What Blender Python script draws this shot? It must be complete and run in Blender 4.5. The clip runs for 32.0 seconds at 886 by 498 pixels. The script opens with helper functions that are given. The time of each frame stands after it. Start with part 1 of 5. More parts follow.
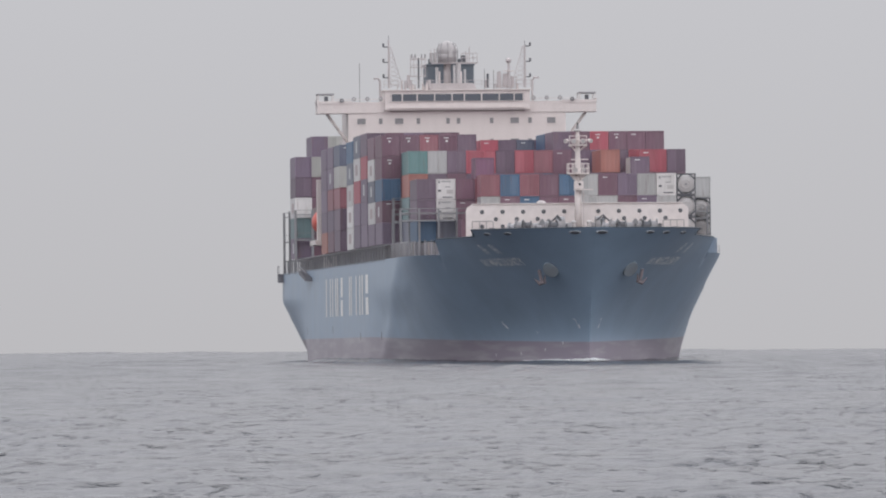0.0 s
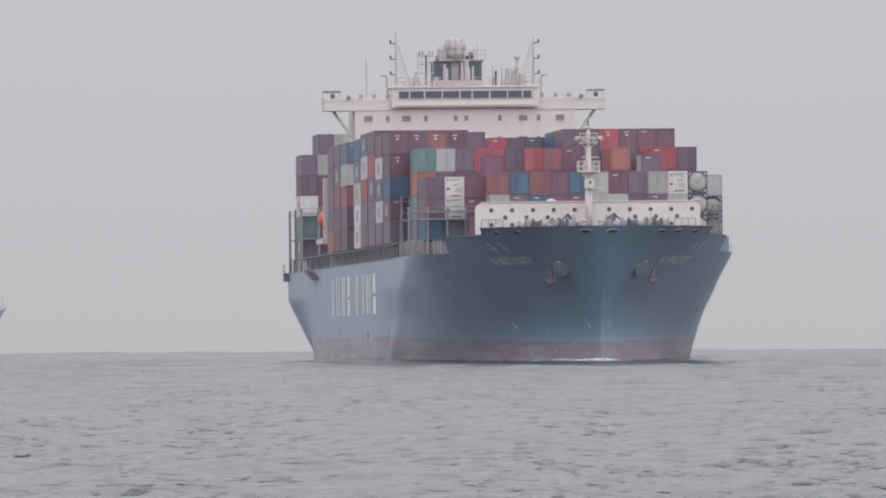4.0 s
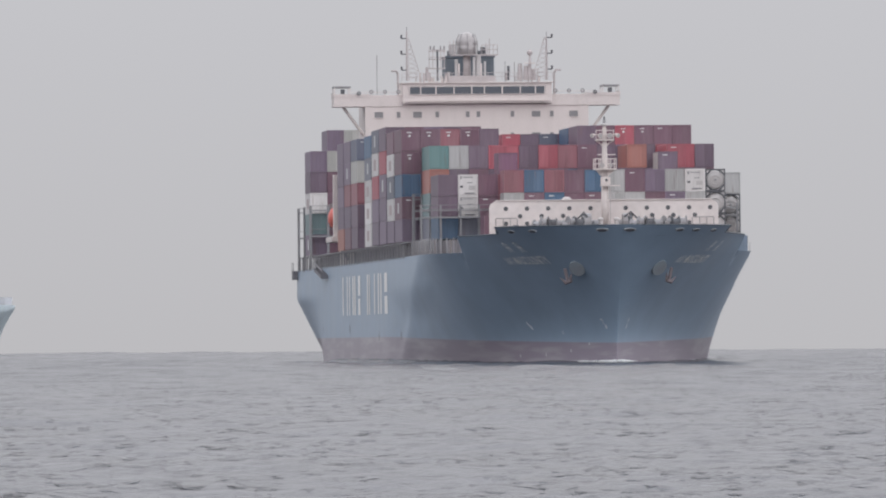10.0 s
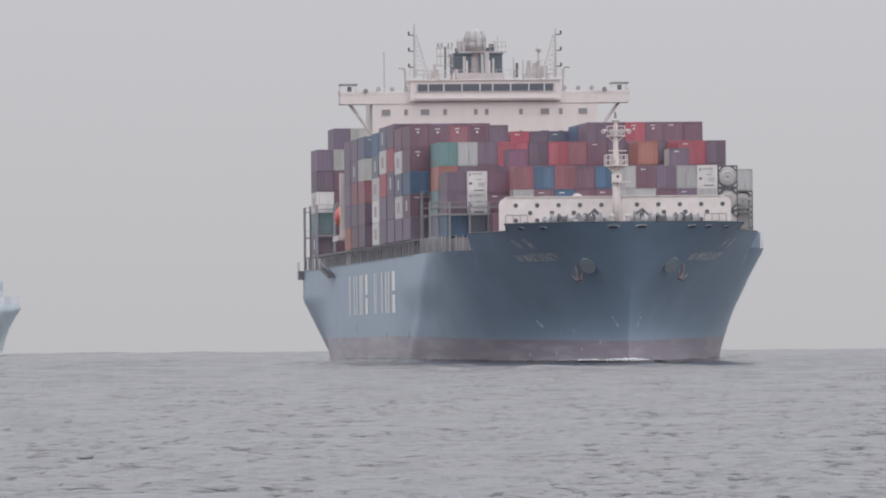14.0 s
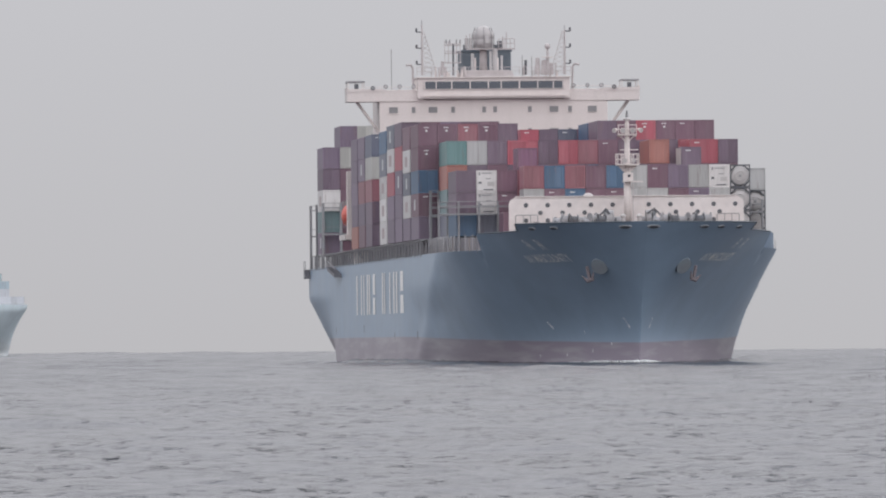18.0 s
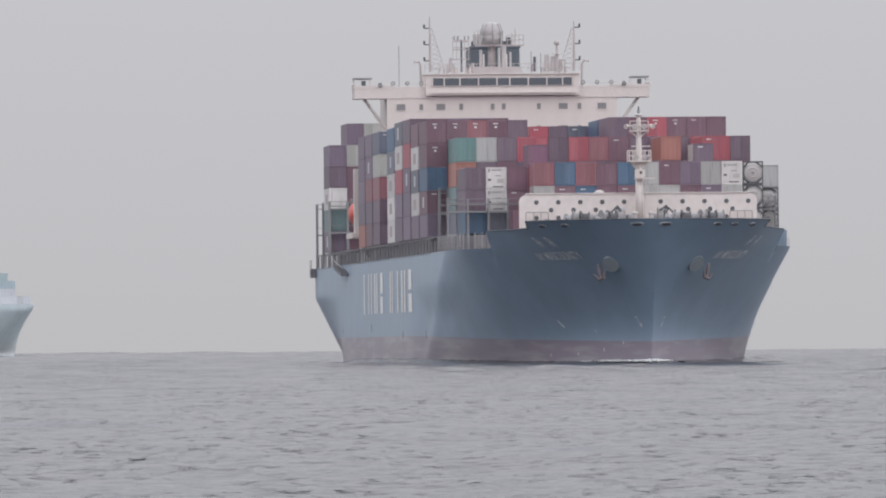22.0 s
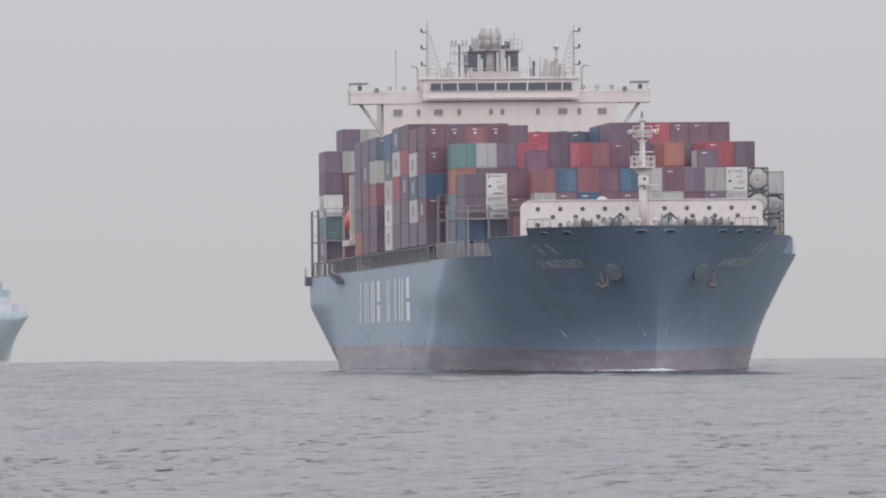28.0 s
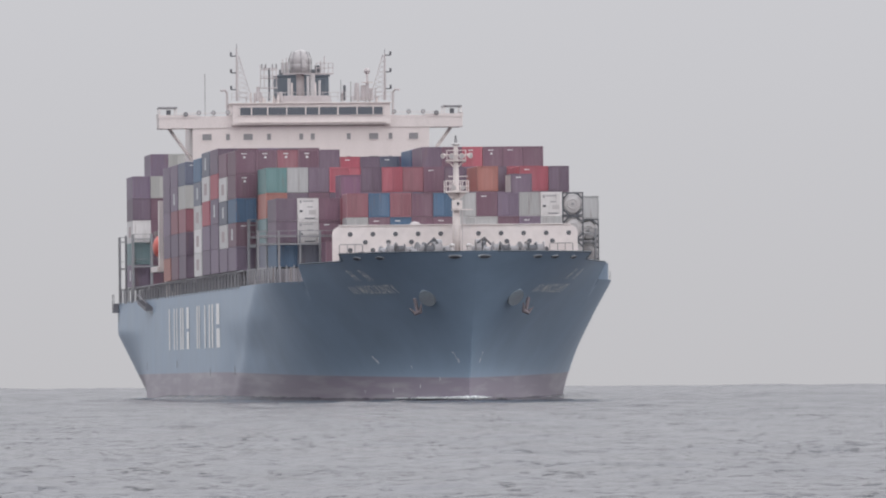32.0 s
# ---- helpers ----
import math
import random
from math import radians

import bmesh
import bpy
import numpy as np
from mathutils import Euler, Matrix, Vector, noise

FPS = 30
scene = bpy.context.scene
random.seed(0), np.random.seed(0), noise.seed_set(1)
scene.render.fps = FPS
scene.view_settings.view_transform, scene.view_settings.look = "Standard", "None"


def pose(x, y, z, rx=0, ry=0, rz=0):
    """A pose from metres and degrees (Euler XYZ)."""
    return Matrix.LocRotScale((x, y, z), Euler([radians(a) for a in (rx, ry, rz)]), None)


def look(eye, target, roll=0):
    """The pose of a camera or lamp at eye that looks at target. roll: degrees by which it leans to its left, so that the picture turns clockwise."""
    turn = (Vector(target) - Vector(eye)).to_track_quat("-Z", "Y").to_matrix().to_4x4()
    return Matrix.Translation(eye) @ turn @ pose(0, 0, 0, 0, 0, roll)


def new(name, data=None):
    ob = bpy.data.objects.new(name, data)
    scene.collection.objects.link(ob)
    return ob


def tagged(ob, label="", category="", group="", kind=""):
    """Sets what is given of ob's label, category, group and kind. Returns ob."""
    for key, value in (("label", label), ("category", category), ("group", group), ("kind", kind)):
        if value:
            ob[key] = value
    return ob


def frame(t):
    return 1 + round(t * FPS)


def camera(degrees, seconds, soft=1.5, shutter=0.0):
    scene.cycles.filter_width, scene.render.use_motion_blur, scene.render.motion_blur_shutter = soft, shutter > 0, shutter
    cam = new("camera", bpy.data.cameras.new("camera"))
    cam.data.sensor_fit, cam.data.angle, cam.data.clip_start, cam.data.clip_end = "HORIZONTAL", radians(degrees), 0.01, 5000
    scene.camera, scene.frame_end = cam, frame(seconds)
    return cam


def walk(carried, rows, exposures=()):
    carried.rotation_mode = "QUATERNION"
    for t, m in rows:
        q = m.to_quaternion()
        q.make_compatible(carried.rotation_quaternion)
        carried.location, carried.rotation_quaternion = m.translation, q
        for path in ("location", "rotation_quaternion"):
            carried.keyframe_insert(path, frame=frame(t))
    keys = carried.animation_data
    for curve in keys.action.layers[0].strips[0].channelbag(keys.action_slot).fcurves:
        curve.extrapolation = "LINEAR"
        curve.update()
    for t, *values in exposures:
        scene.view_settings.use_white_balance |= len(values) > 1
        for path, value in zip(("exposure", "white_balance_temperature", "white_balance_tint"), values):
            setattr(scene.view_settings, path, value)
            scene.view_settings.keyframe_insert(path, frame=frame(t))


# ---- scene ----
# The whole place: open sea under an overcast sky, a loaded container ship that comes on at about
# seven knots, a second one far behind it, and a long lens on a stand just above the water.

# ---- camera ----
EYE = Vector((0.0, 0.0, 1.62))
cam = camera(5.281, 32.0, soft=2.0)
# seconds, degrees turned to the right, degrees of upward tilt
PAN = ((0.0, 0.0, 0.5974),
       (12.0, 0.0, 0.5974),
       (24.0, 0.0, 0.5974),
       (24.5, 0.0198, 0.6074),
       (25.0, -0.0031, 0.6068),
       (25.5, -0.0191, 0.61),
       (27.5, 0.0731, 0.622),
       (28.0, 0.0876, 0.6523),
       (28.5, 0.0144, 0.676),
       (29.0, 0.1043, 0.6975),
       (29.5, 0.4257, 0.7358),
       (30.0, 0.6274, 0.757),
       (30.5, 0.8031, 0.7575),
       (31.0, 0.8853, 0.779),
       (31.5, 1.0344, 0.7934),
       (32.0, 1.2744, 0.8093))
# seconds, metres of heave, degrees of pitch of the ship
SWAY = ((0.0, -0.011, -0.0322),
        (1.0, -0.002, -0.0404),
        (2.0, -0.018, -0.0491),
        (3.0, -0.008, -0.0385),
        (6.0, 0.006, 0.0036),
        (7.0, -0.0, 0.0196),
        (8.0, -0.012, 0.0365),
        (9.0, -0.022, 0.0376),
        (10.0, -0.015, 0.027),
        (11.0, 0.018, -0.0041),
        (12.0, 0.025, -0.0388),
        (13.0, 0.033, -0.0491),
        (14.0, 0.04, -0.0346),
        (17.0, -0.057, 0.0155),
        (18.0, -0.047, 0.017),
        (19.0, -0.029, 0.0028),
        (20.0, 0.007, -0.0042),
        (21.0, 0.043, -0.0107),
        (22.0, 0.023, -0.0061),
        (23.0, 0.016, -0.0225),
        (24.0, -0.028, -0.0271),
        (25.0, 0.023, -0.0333),
        (28.0, -0.004, 0.0026),
        (29.0, -0.003, 0.0004),
        (30.0, -0.0, -0.0021),
        (31.0, 0.012, -0.0149),
        (32.0, 0.005, -0.0091))
LEAN = -0.31


def aim(right, up):
    a, b = radians(right), radians(up)
    way = Vector((math.sin(a) * math.cos(b), math.cos(a) * math.cos(b), math.sin(b)))
    return look(EYE, EYE + way * 100, LEAN)


walk(cam, [(t, aim(right, up)) for t, right, up in PAN],
     exposures=[(0.0, 0.0, 6500, 10), (9.0, 0.0, 6500, 10), (24.0, 0.02, 6500, 10), (32.0, 0.07, 6500, 10)])

# ---- world and sun ----
SUN_EL, SUN_AZ = radians(8), radians(147)
world = bpy.data.worlds.new("overcast_sky")
scene.world = world
world.use_nodes = True
wn, wl = world.node_tree.nodes, world.node_tree.links
wn.clear()
sky = wn.new("ShaderNodeTexSky")
sky.sky_type, sky.sun_disc = "NISHITA", False
sky.sun_elevation, sky.sun_rotation = SUN_EL, SUN_AZ
sky.air_density, sky.dust_density = 1.0, 4.0
grey = wn.new("ShaderNodeHueSaturation")
grey.inputs["Saturation"].default_value = 0.15
grey.inputs["Value"].default_value = 0.10
wl.new(sky.outputs[0], grey.inputs["Color"])
coord = wn.new("ShaderNodeTexCoord")
split = wn.new("ShaderNodeSeparateXYZ")
wl.new(coord.outputs["Generated"], split.inputs[0])
ramp = wn.new("ShaderNodeValToRGB")
ramp.color_ramp.elements[0].position = 0.0
ramp.color_ramp.elements[0].color = (0.528, 0.523, 0.542, 1)
ramp.color_ramp.elements[1].position = 1.0
ramp.color_ramp.elements[1].color = (1.46, 1.47, 1.54, 1)
low = ramp.color_ramp.elements.new(0.035)
low.color = (0.570, 0.570, 0.597, 1)
mid = ramp.color_ramp.elements.new(0.45)
mid.color = (1.24, 1.245, 1.31, 1)
haze = ramp.color_ramp.elements.new(0.16)
haze.color = (0.72, 0.723, 0.765, 1)
wl.new(split.outputs["Z"], ramp.inputs[0])
drift = wn.new("ShaderNodeTexNoise")
drift.inputs["Scale"].default_value = 3.0
drift.inputs["Detail"].default_value = 4.0
wl.new(coord.outputs["Generated"], drift.inputs["Vector"])
soft_cloud = wn.new("ShaderNodeMapRange")
soft_cloud.inputs["To Min"].default_value = 0.96
soft_cloud.inputs["To Max"].default_value = 1.04
wl.new(drift.outputs[0], soft_cloud.inputs["Value"])
cloud = wn.new("ShaderNodeMix")
cloud.data_type, cloud.blend_type = "RGBA", "MULTIPLY"
cloud.inputs["Factor"].default_value = 1.0
wl.new(ramp.outputs[0], cloud.inputs["A"])
wl.new(soft_cloud.outputs[0], cloud.inputs["B"])
blend = wn.new("ShaderNodeMix")
blend.data_type = "RGBA"
blend.inputs["Factor"].default_value = 0.04
wl.new(cloud.outputs["Result"], blend.inputs["A"])
wl.new(grey.outputs[0], blend.inputs["B"])
bg = wn.new("ShaderNodeBackground")
bg.inputs["Strength"].default_value = 1.0
wl.new(blend.outputs["Result"], bg.inputs["Color"])
wout = wn.new("ShaderNodeOutputWorld")
wl.new(bg.outputs[0], wout.inputs[0])

sun = new("sun", bpy.data.lights.new("sun", "SUN"))
sun.data.energy, sun.data.angle, sun.data.color = 1.35, radians(130), (1.0, 0.985, 0.975)
sun_from = Vector((math.sin(SUN_AZ) * math.cos(SUN_EL), math.cos(SUN_AZ) * math.cos(SUN_EL), math.sin(SUN_EL)))
sun.matrix_world = look(sun_from * 500, (0, 0, 0))


# ---- materials ----
def material(name, colour, rough=0.5, metal=0.0, spot=None, spot_amount=0.3, grain=6.0, blotch=0.7, bump=0.0,
             vary=0.0, streak=False, coat=0.0):
    """Paint or metal with a fine grain, larger blotches of wear and, if asked, streaks that run down."""
    m = bpy.data.materials.new(name)
    m.use_nodes = True
    n, l = m.node_tree.nodes, m.node_tree.links
    b = n["Principled BSDF"]
    b.inputs["Roughness"].default_value, b.inputs["Metallic"].default_value = rough, metal
    b.inputs["Coat Weight"].default_value = coat
    c = n.new("ShaderNodeTexCoord")
    mp = n.new("ShaderNodeMapping")
    mp.inputs["Scale"].default_value = (1, 1, 0.12) if streak else (1, 1, 1)
    l.new(c.outputs["Object"], mp.inputs["Vector"])
    big, small = n.new("ShaderNodeTexNoise"), n.new("ShaderNodeTexNoise")
    big.inputs["Scale"].default_value, big.inputs["Detail"].default_value = blotch, 5
    small.inputs["Scale"].default_value, small.inputs["Detail"].default_value = grain, 3
    at = mp.outputs[0]
    if vary:
        own, spread, shift = n.new("ShaderNodeObjectInfo"), n.new("ShaderNodeVectorMath"), n.new("ShaderNodeVectorMath")
        spread.operation, shift.operation = "SCALE", "ADD"
        spread.inputs[0].default_value = (37.0, 91.0, 53.0)
        l.new(own.outputs["Random"], spread.inputs["Scale"])
        l.new(at, shift.inputs[0])
        l.new(spread.outputs[0], shift.inputs[1])
        at = shift.outputs[0]
    l.new(at, big.inputs["Vector"])
    l.new(at if vary else c.outputs["Object"], small.inputs["Vector"])
    r = n.new("ShaderNodeValToRGB")
    r.color_ramp.elements[0].position, r.color_ramp.elements[1].position = 0.42, 0.72
    r.color_ramp.elements[0].color = (0, 0, 0, 1)
    r.color_ramp.elements[1].color = (spot_amount,) * 3 + (1,)
    l.new(big.outputs[0], r.inputs[0])
    spot = spot or tuple(min(1, v * 0.6 + 0.10) for v in colour)
    mix = n.new("ShaderNodeMix")
    mix.data_type = "RGBA"
    mix.inputs["A"].default_value, mix.inputs["B"].default_value = (*colour, 1), (*spot, 1)
    l.new(r.outputs[0], mix.inputs["Factor"])
    fine = n.new("ShaderNodeMapRange")
    fine.inputs["To Min"].default_value, fine.inputs["To Max"].default_value = 0.86, 1.14
    l.new(small.outputs[0], fine.inputs["Value"])
    mul = n.new("ShaderNodeMix")
    mul.data_type, mul.blend_type = "RGBA", "MULTIPLY"
    mul.inputs["Factor"].default_value = 1
    l.new(mix.outputs["Result"], mul.inputs["A"])
    l.new(fine.outputs[0], mul.inputs["B"])
    last = mul.outputs["Result"]
    if vary:
        # rust that breaks through in small patches
        rust, fleck, worn = n.new("ShaderNodeTexNoise"), n.new("ShaderNodeMapRange"), n.new("ShaderNodeMix")
        rust.inputs["Scale"].default_value, rust.inputs["Detail"].default_value = 1.6, 6
        l.new(at, rust.inputs["Vector"])
        fleck.inputs["From Min"].default_value, fleck.inputs["From Max"].default_value = 0.60, 0.74
        fleck.inputs["To Max"].default_value = 0.55
        l.new(rust.outputs[0], fleck.inputs["Value"])
        worn.data_type = "RGBA"
        worn.inputs["B"].default_value = (0.19, 0.125, 0.12, 1)
        l.new(fleck.outputs[0], worn.inputs["Factor"])
        l.new(last, worn.inputs["A"])
        last = worn.outputs["Result"]
        info, hs, rng = n.new("ShaderNodeObjectInfo"), n.new("ShaderNodeHueSaturation"), n.new("ShaderNodeMapRange")
        rng.inputs["To Min"].default_value, rng.inputs["To Max"].default_value = 1 - vary, 1 + vary
        l.new(info.outputs["Random"], rng.inputs["Value"])
        l.new(rng.outputs[0], hs.inputs["Value"])
        l.new(last, hs.inputs["Color"])
        last = hs.outputs[0]
    l.new(last, b.inputs["Base Color"])
    rr = n.new("ShaderNodeMapRange")
    rr.inputs["To Min"].default_value, rr.inputs["To Max"].default_value = max(0.05, rough - 0.05), min(1, rough + 0.06)
    l.new(big.outputs[0], rr.inputs["Value"])
    l.new(rr.outputs[0], b.inputs["Roughness"])
    if bump:
        bp = n.new("ShaderNodeBump")
        bp.inputs["Strength"].default_value, bp.inputs["Distance"].default_value = bump, 0.02
        l.new(small.outputs[0], bp.inputs["Height"])
        l.new(bp.outputs[0], b.inputs["Normal"])
    return m


def hull_material(name, top, bottom, line, soft=0.06, rough=0.24, gloss=0.42, rise=0.0):
    """Topside paint above the boot-top line, antifouling below it, scuffs along the line and long streaks."""
    m = material(name, top, rough=rough, grain=0.25, blotch=0.10, spot=tuple(v * 1.25 + 0.01 for v in top), spot_amount=0.3,
                 streak=True)
    n, l = m.node_tree.nodes, m.node_tree.links
    b = n["Principled BSDF"]
    b.inputs["Specular IOR Level"].default_value = gloss
    old = b.inputs["Base Color"].links[0].from_socket
    c, s = n.new("ShaderNodeTexCoord"), n.new("ShaderNodeSeparateXYZ")
    l.new(c.outputs["Object"], s.inputs[0])
    edge = n.new("ShaderNodeMapRange")
    edge.inputs["From Min"].default_value, edge.inputs["From Max"].default_value = line - soft, line + soft
    # the ship floats by the stern: the line climbs from the stem to the shoulder, then runs almost level
    climb, level = n.new("ShaderNodeMapRange"), n.new("ShaderNodeMath")
    climb.interpolation_type = "SMOOTHSTEP"
    climb.inputs["From Min"].default_value, climb.inputs["From Max"].default_value = -45.0, 105.0
    climb.inputs["To Min"].default_value, climb.inputs["To Max"].default_value = rise, 0.0
    l.new(s.outputs["Y"], climb.inputs["Value"])
    level.operation = "ADD"
    l.new(s.outputs["Z"], level.inputs[0])
    l.new(climb.outputs[0], level.inputs[1])
    l.new(level.outputs[0], edge.inputs["Value"])
    mp, scuff = n.new("ShaderNodeMapping"), n.new("ShaderNodeTexNoise")
    mp.inputs["Scale"].default_value = (0.25, 0.055, 0.9)
    l.new(c.outputs["Object"], mp.inputs["Vector"])
    scuff.inputs["Scale"].default_value, scuff.inputs["Detail"].default_value = 1.0, 6
    l.new(mp.outputs[0], scuff.inputs["Vector"])
    r = n.new("ShaderNodeValToRGB")
    r.color_ramp.elements[0].position, r.color_ramp.elements[0].color = 0.46, (*bottom, 1)
    r.color_ramp.elements[1].position, r.color_ramp.elements[1].color = 0.70, (*(v * 0.6 + 0.23 for v in bottom), 1)
    l.new(scuff.outputs[0], r.inputs[0])
    mix = n.new("ShaderNodeMix")
    mix.data_type = "RGBA"
    l.new(edge.outputs[0], mix.inputs["Factor"])
    l.new(r.outputs[0], mix.inputs["A"])
    l.new(old, mix.inputs["B"])
    l.new(mix.outputs["Result"], b.inputs["Base Color"])
    return m


def water_material(name, seed):
    m = bpy.data.materials.new(name)
    m.use_nodes = True
    n, l = m.node_tree.nodes, m.node_tree.links
    b = n["Principled BSDF"]
    b.inputs["IOR"].default_value = 1.333
    b.inputs["Specular IOR Level"].default_value = 0.27
    c = n.new("ShaderNodeTexCoord")
    ripple, crest, gust = n.new("ShaderNodeTexNoise"), n.new("ShaderNodeTexNoise"), n.new("ShaderNodeTexNoise")
    mp, mp2 = n.new("ShaderNodeMapping"), n.new("ShaderNodeMapping")
    mp3 = n.new("ShaderNodeMapping")
    for m2, sc in ((mp, (1.0, 0.3, 1.0)), (mp2, (1.0, 0.42, 1.0)), (mp3, (0.12, 0.5, 1.0))):
        m2.inputs["Location"].default_value = (seed, seed * 2, 0)
        m2.inputs["Scale"].default_value = sc
        l.new(c.outputs["Object"], m2.inputs["Vector"])
    ripple.inputs["Scale"].default_value, ripple.inputs["Detail"].default_value = 5.0, 3
    crest.inputs["Scale"].default_value, crest.inputs["Detail"].default_value = 3.4, 4
    gust.inputs["Scale"].default_value, gust.inputs["Detail"].default_value = 0.03, 3
    l.new(mp.outputs[0], ripple.inputs["Vector"])
    l.new(mp2.outputs[0], crest.inputs["Vector"])
    l.new(mp3.outputs[0], gust.inputs["Vector"])
    peak = n.new("ShaderNodeMapRange")
    peak.interpolation_type = "SMOOTHSTEP"
    peak.inputs["From Min"].default_value, peak.inputs["From Max"].default_value = 0.54, 0.74
    l.new(crest.outputs[0], peak.inputs["Value"])
    # the chop stands in patches, with calmer water between
    patch, calm, rough_water = n.new("ShaderNodeTexNoise"), n.new("ShaderNodeMapRange"), n.new("ShaderNodeMath")
    patch.inputs["Scale"].default_value, patch.inputs["Detail"].default_value = 0.45, 4
    l.new(mp.outputs[0], patch.inputs["Vector"])
    calm.inputs["From Min"].default_value, calm.inputs["From Max"].default_value = 0.38, 0.64
    calm.inputs["To Min"].default_value, calm.inputs["To Max"].default_value = 0.15, 1.5
    l.new(patch.outputs[0], calm.inputs["Value"])
    rough_water.operation = "MULTIPLY"
    l.new(peak.outputs[0], rough_water.inputs[0])
    l.new(calm.outputs[0], rough_water.inputs[1])
    col = n.new("ShaderNodeValToRGB")
    col.color_ramp.elements[0].position, col.color_ramp.elements[0].color = 0.35, (0.038, 0.042, 0.056, 1)
    col.color_ramp.elements[1].position, col.color_ramp.elements[1].color = 0.65, (0.055, 0.059, 0.073, 1)
    l.new(gust.outputs[0], col.inputs[0])
    # Base colour darkens on rough patches: uneven sky reflection put into the colour.
    reflection_tone, tint = n.new("ShaderNodeMapRange"), n.new("ShaderNodeMix")
    reflection_tone.inputs["From Min"].default_value, reflection_tone.inputs["From Max"].default_value = 0.36, 0.66
    reflection_tone.inputs["To Min"].default_value, reflection_tone.inputs["To Max"].default_value = 1.12, 0.66
    l.new(patch.outputs[0], reflection_tone.inputs["Value"])
    tint.data_type, tint.blend_type = "RGBA", "MULTIPLY"
    tint.inputs["Factor"].default_value = 1.0
    l.new(col.outputs[0], tint.inputs["A"])
    l.new(reflection_tone.outputs[0], tint.inputs["B"])
    l.new(tint.outputs["Result"], b.inputs["Base Color"])
    rg = n.new("ShaderNodeMapRange")
    rg.inputs["To Min"].default_value, rg.inputs["To Max"].default_value = 0.10, 0.20
    l.new(gust.outputs[0], rg.inputs["Value"])
    l.new(rg.outputs[0], b.inputs["Roughness"])
    bp, bp2 = n.new("ShaderNodeBump"), n.new("ShaderNodeBump")
    bp.inputs["Strength"].default_value, bp.inputs["Distance"].default_value = 0.7, 0.05
    bp2.inputs["Strength"].default_value, bp2.inputs["Distance"].default_value = 1.0, 0.115
    l.new(ripple.outputs[0], bp.inputs["Height"])
    l.new(rough_water.outputs[0], bp2.inputs["Height"])
    l.new(bp.outputs[0], bp2.inputs["Normal"])
    l.new(bp2.outputs[0], b.inputs["Normal"])
    return m


# Navy and boot-top are lifted well above their paint: distance haze in the colour.
NAVY = hull_material("hazed_navy_hull_paint", (0.264, 0.352, 0.458), (0.272, 0.236, 0.290), 3.25, rough=0.34, gloss=0.50, rise=1.25)
# The far hull has haze mixed into its colour, palest towards the waterline.
HAZED_HULL = hull_material("hazed_blue_hull", (0.70, 0.80, 0.85), (0.78, 0.83, 0.86), 3.0, soft=2.5, rough=0.8, gloss=0.1)
WHITE = material("white_ship_paint", (0.672, 0.612, 0.596), rough=0.5, spot=(0.58, 0.53, 0.51), spot_amount=0.35, streak=True)
CLEAN = material("fresh_white_paint", (0.70, 0.648, 0.64), rough=0.45, spot=(0.68, 0.61, 0.59), spot_amount=0.3, streak=True, grain=1.2)
# Dark deck steels are lightened for the haze between them and the lens.
COAMING = material("grey_coaming_paint", (0.205, 0.200, 0.222), rough=0.6, streak=True)
DARK = material("dark_deck_steel", (0.105, 0.112, 0.128), rough=0.6, spot=(0.12, 0.09, 0.08))
GREY = material("grey_deck_paint", (0.29, 0.29, 0.305), rough=0.55, spot=(0.22, 0.16, 0.13), streak=True)
FIN = material("pale_grey_stanchion_paint", (0.315, 0.318, 0.34), rough=0.6, spot=(0.26, 0.22, 0.22))
WORN = material("worn_brownish_steel", (0.28, 0.25, 0.25), rough=0.65, spot=(0.33, 0.31, 0.31), streak=True)
LASH = material("grey_green_lashing_steel", (0.25, 0.255, 0.272), rough=0.6, spot=(0.26, 0.22, 0.20))
DECK = material("brown_deck_coating", (0.14, 0.075, 0.06), rough=0.75)
GLASS = material("dark_bridge_glass", (0.088, 0.100, 0.122), rough=0.2, spot=(0.10, 0.115, 0.14))
PORT = material("grey_tinted_port_glass", (0.235, 0.23, 0.24), rough=0.3)
BOLSTER = material("dark_blue_grey_casting", (0.26, 0.30, 0.34), rough=0.7, spot=(0.20, 0.17, 0.16))
RUST = material("rusty_steel", (0.19, 0.165, 0.18), rough=0.8, spot=(0.15, 0.11, 0.115), grain=9, bump=0.3)
MARK = material("white_marking", (0.72, 0.73, 0.73), rough=0.55, spot=(0.35, 0.38, 0.40), spot_amount=0.5, grain=3)
FADED = material("faded_white_marking", (0.84, 0.85, 0.84), rough=0.6, spot=(0.30, 0.34, 0.38), spot_amount=0.4, blotch=1.4, grain=3)
LETTER = material("white_side_letter_paint", (0.92, 0.92, 0.91), rough=0.3, spot=(0.6, 0.6, 0.6), grain=2)
BOAT = material("orange_lifeboat_shell", (0.62, 0.075, 0.045), rough=0.4)
STEEL = material("weathered_tank_steel", (0.50, 0.485, 0.49), rough=0.5, metal=0.0, spot=(0.34, 0.29, 0.28))
ALOFT = material("grey_mast_paint", (0.50, 0.46, 0.465), rough=0.55, spot=(0.30, 0.26, 0.25))
FUNNEL = material("navy_funnel_paint", (0.085, 0.105, 0.13), rough=0.5)
LOGO = material("faded_pink_grey_logo", (0.42, 0.33, 0.34), rough=0.5, spot=(0.5, 0.45, 0.45), spot_amount=0.6, blotch=1.2)
CHOCK_PAINT = material("pale_chock", (0.36, 0.375, 0.40), rough=0.6)
DOME = material("pale_grey_dome", (0.42, 0.40, 0.405), rough=0.4, spot=(0.28, 0.26, 0.26), blotch=1.5)
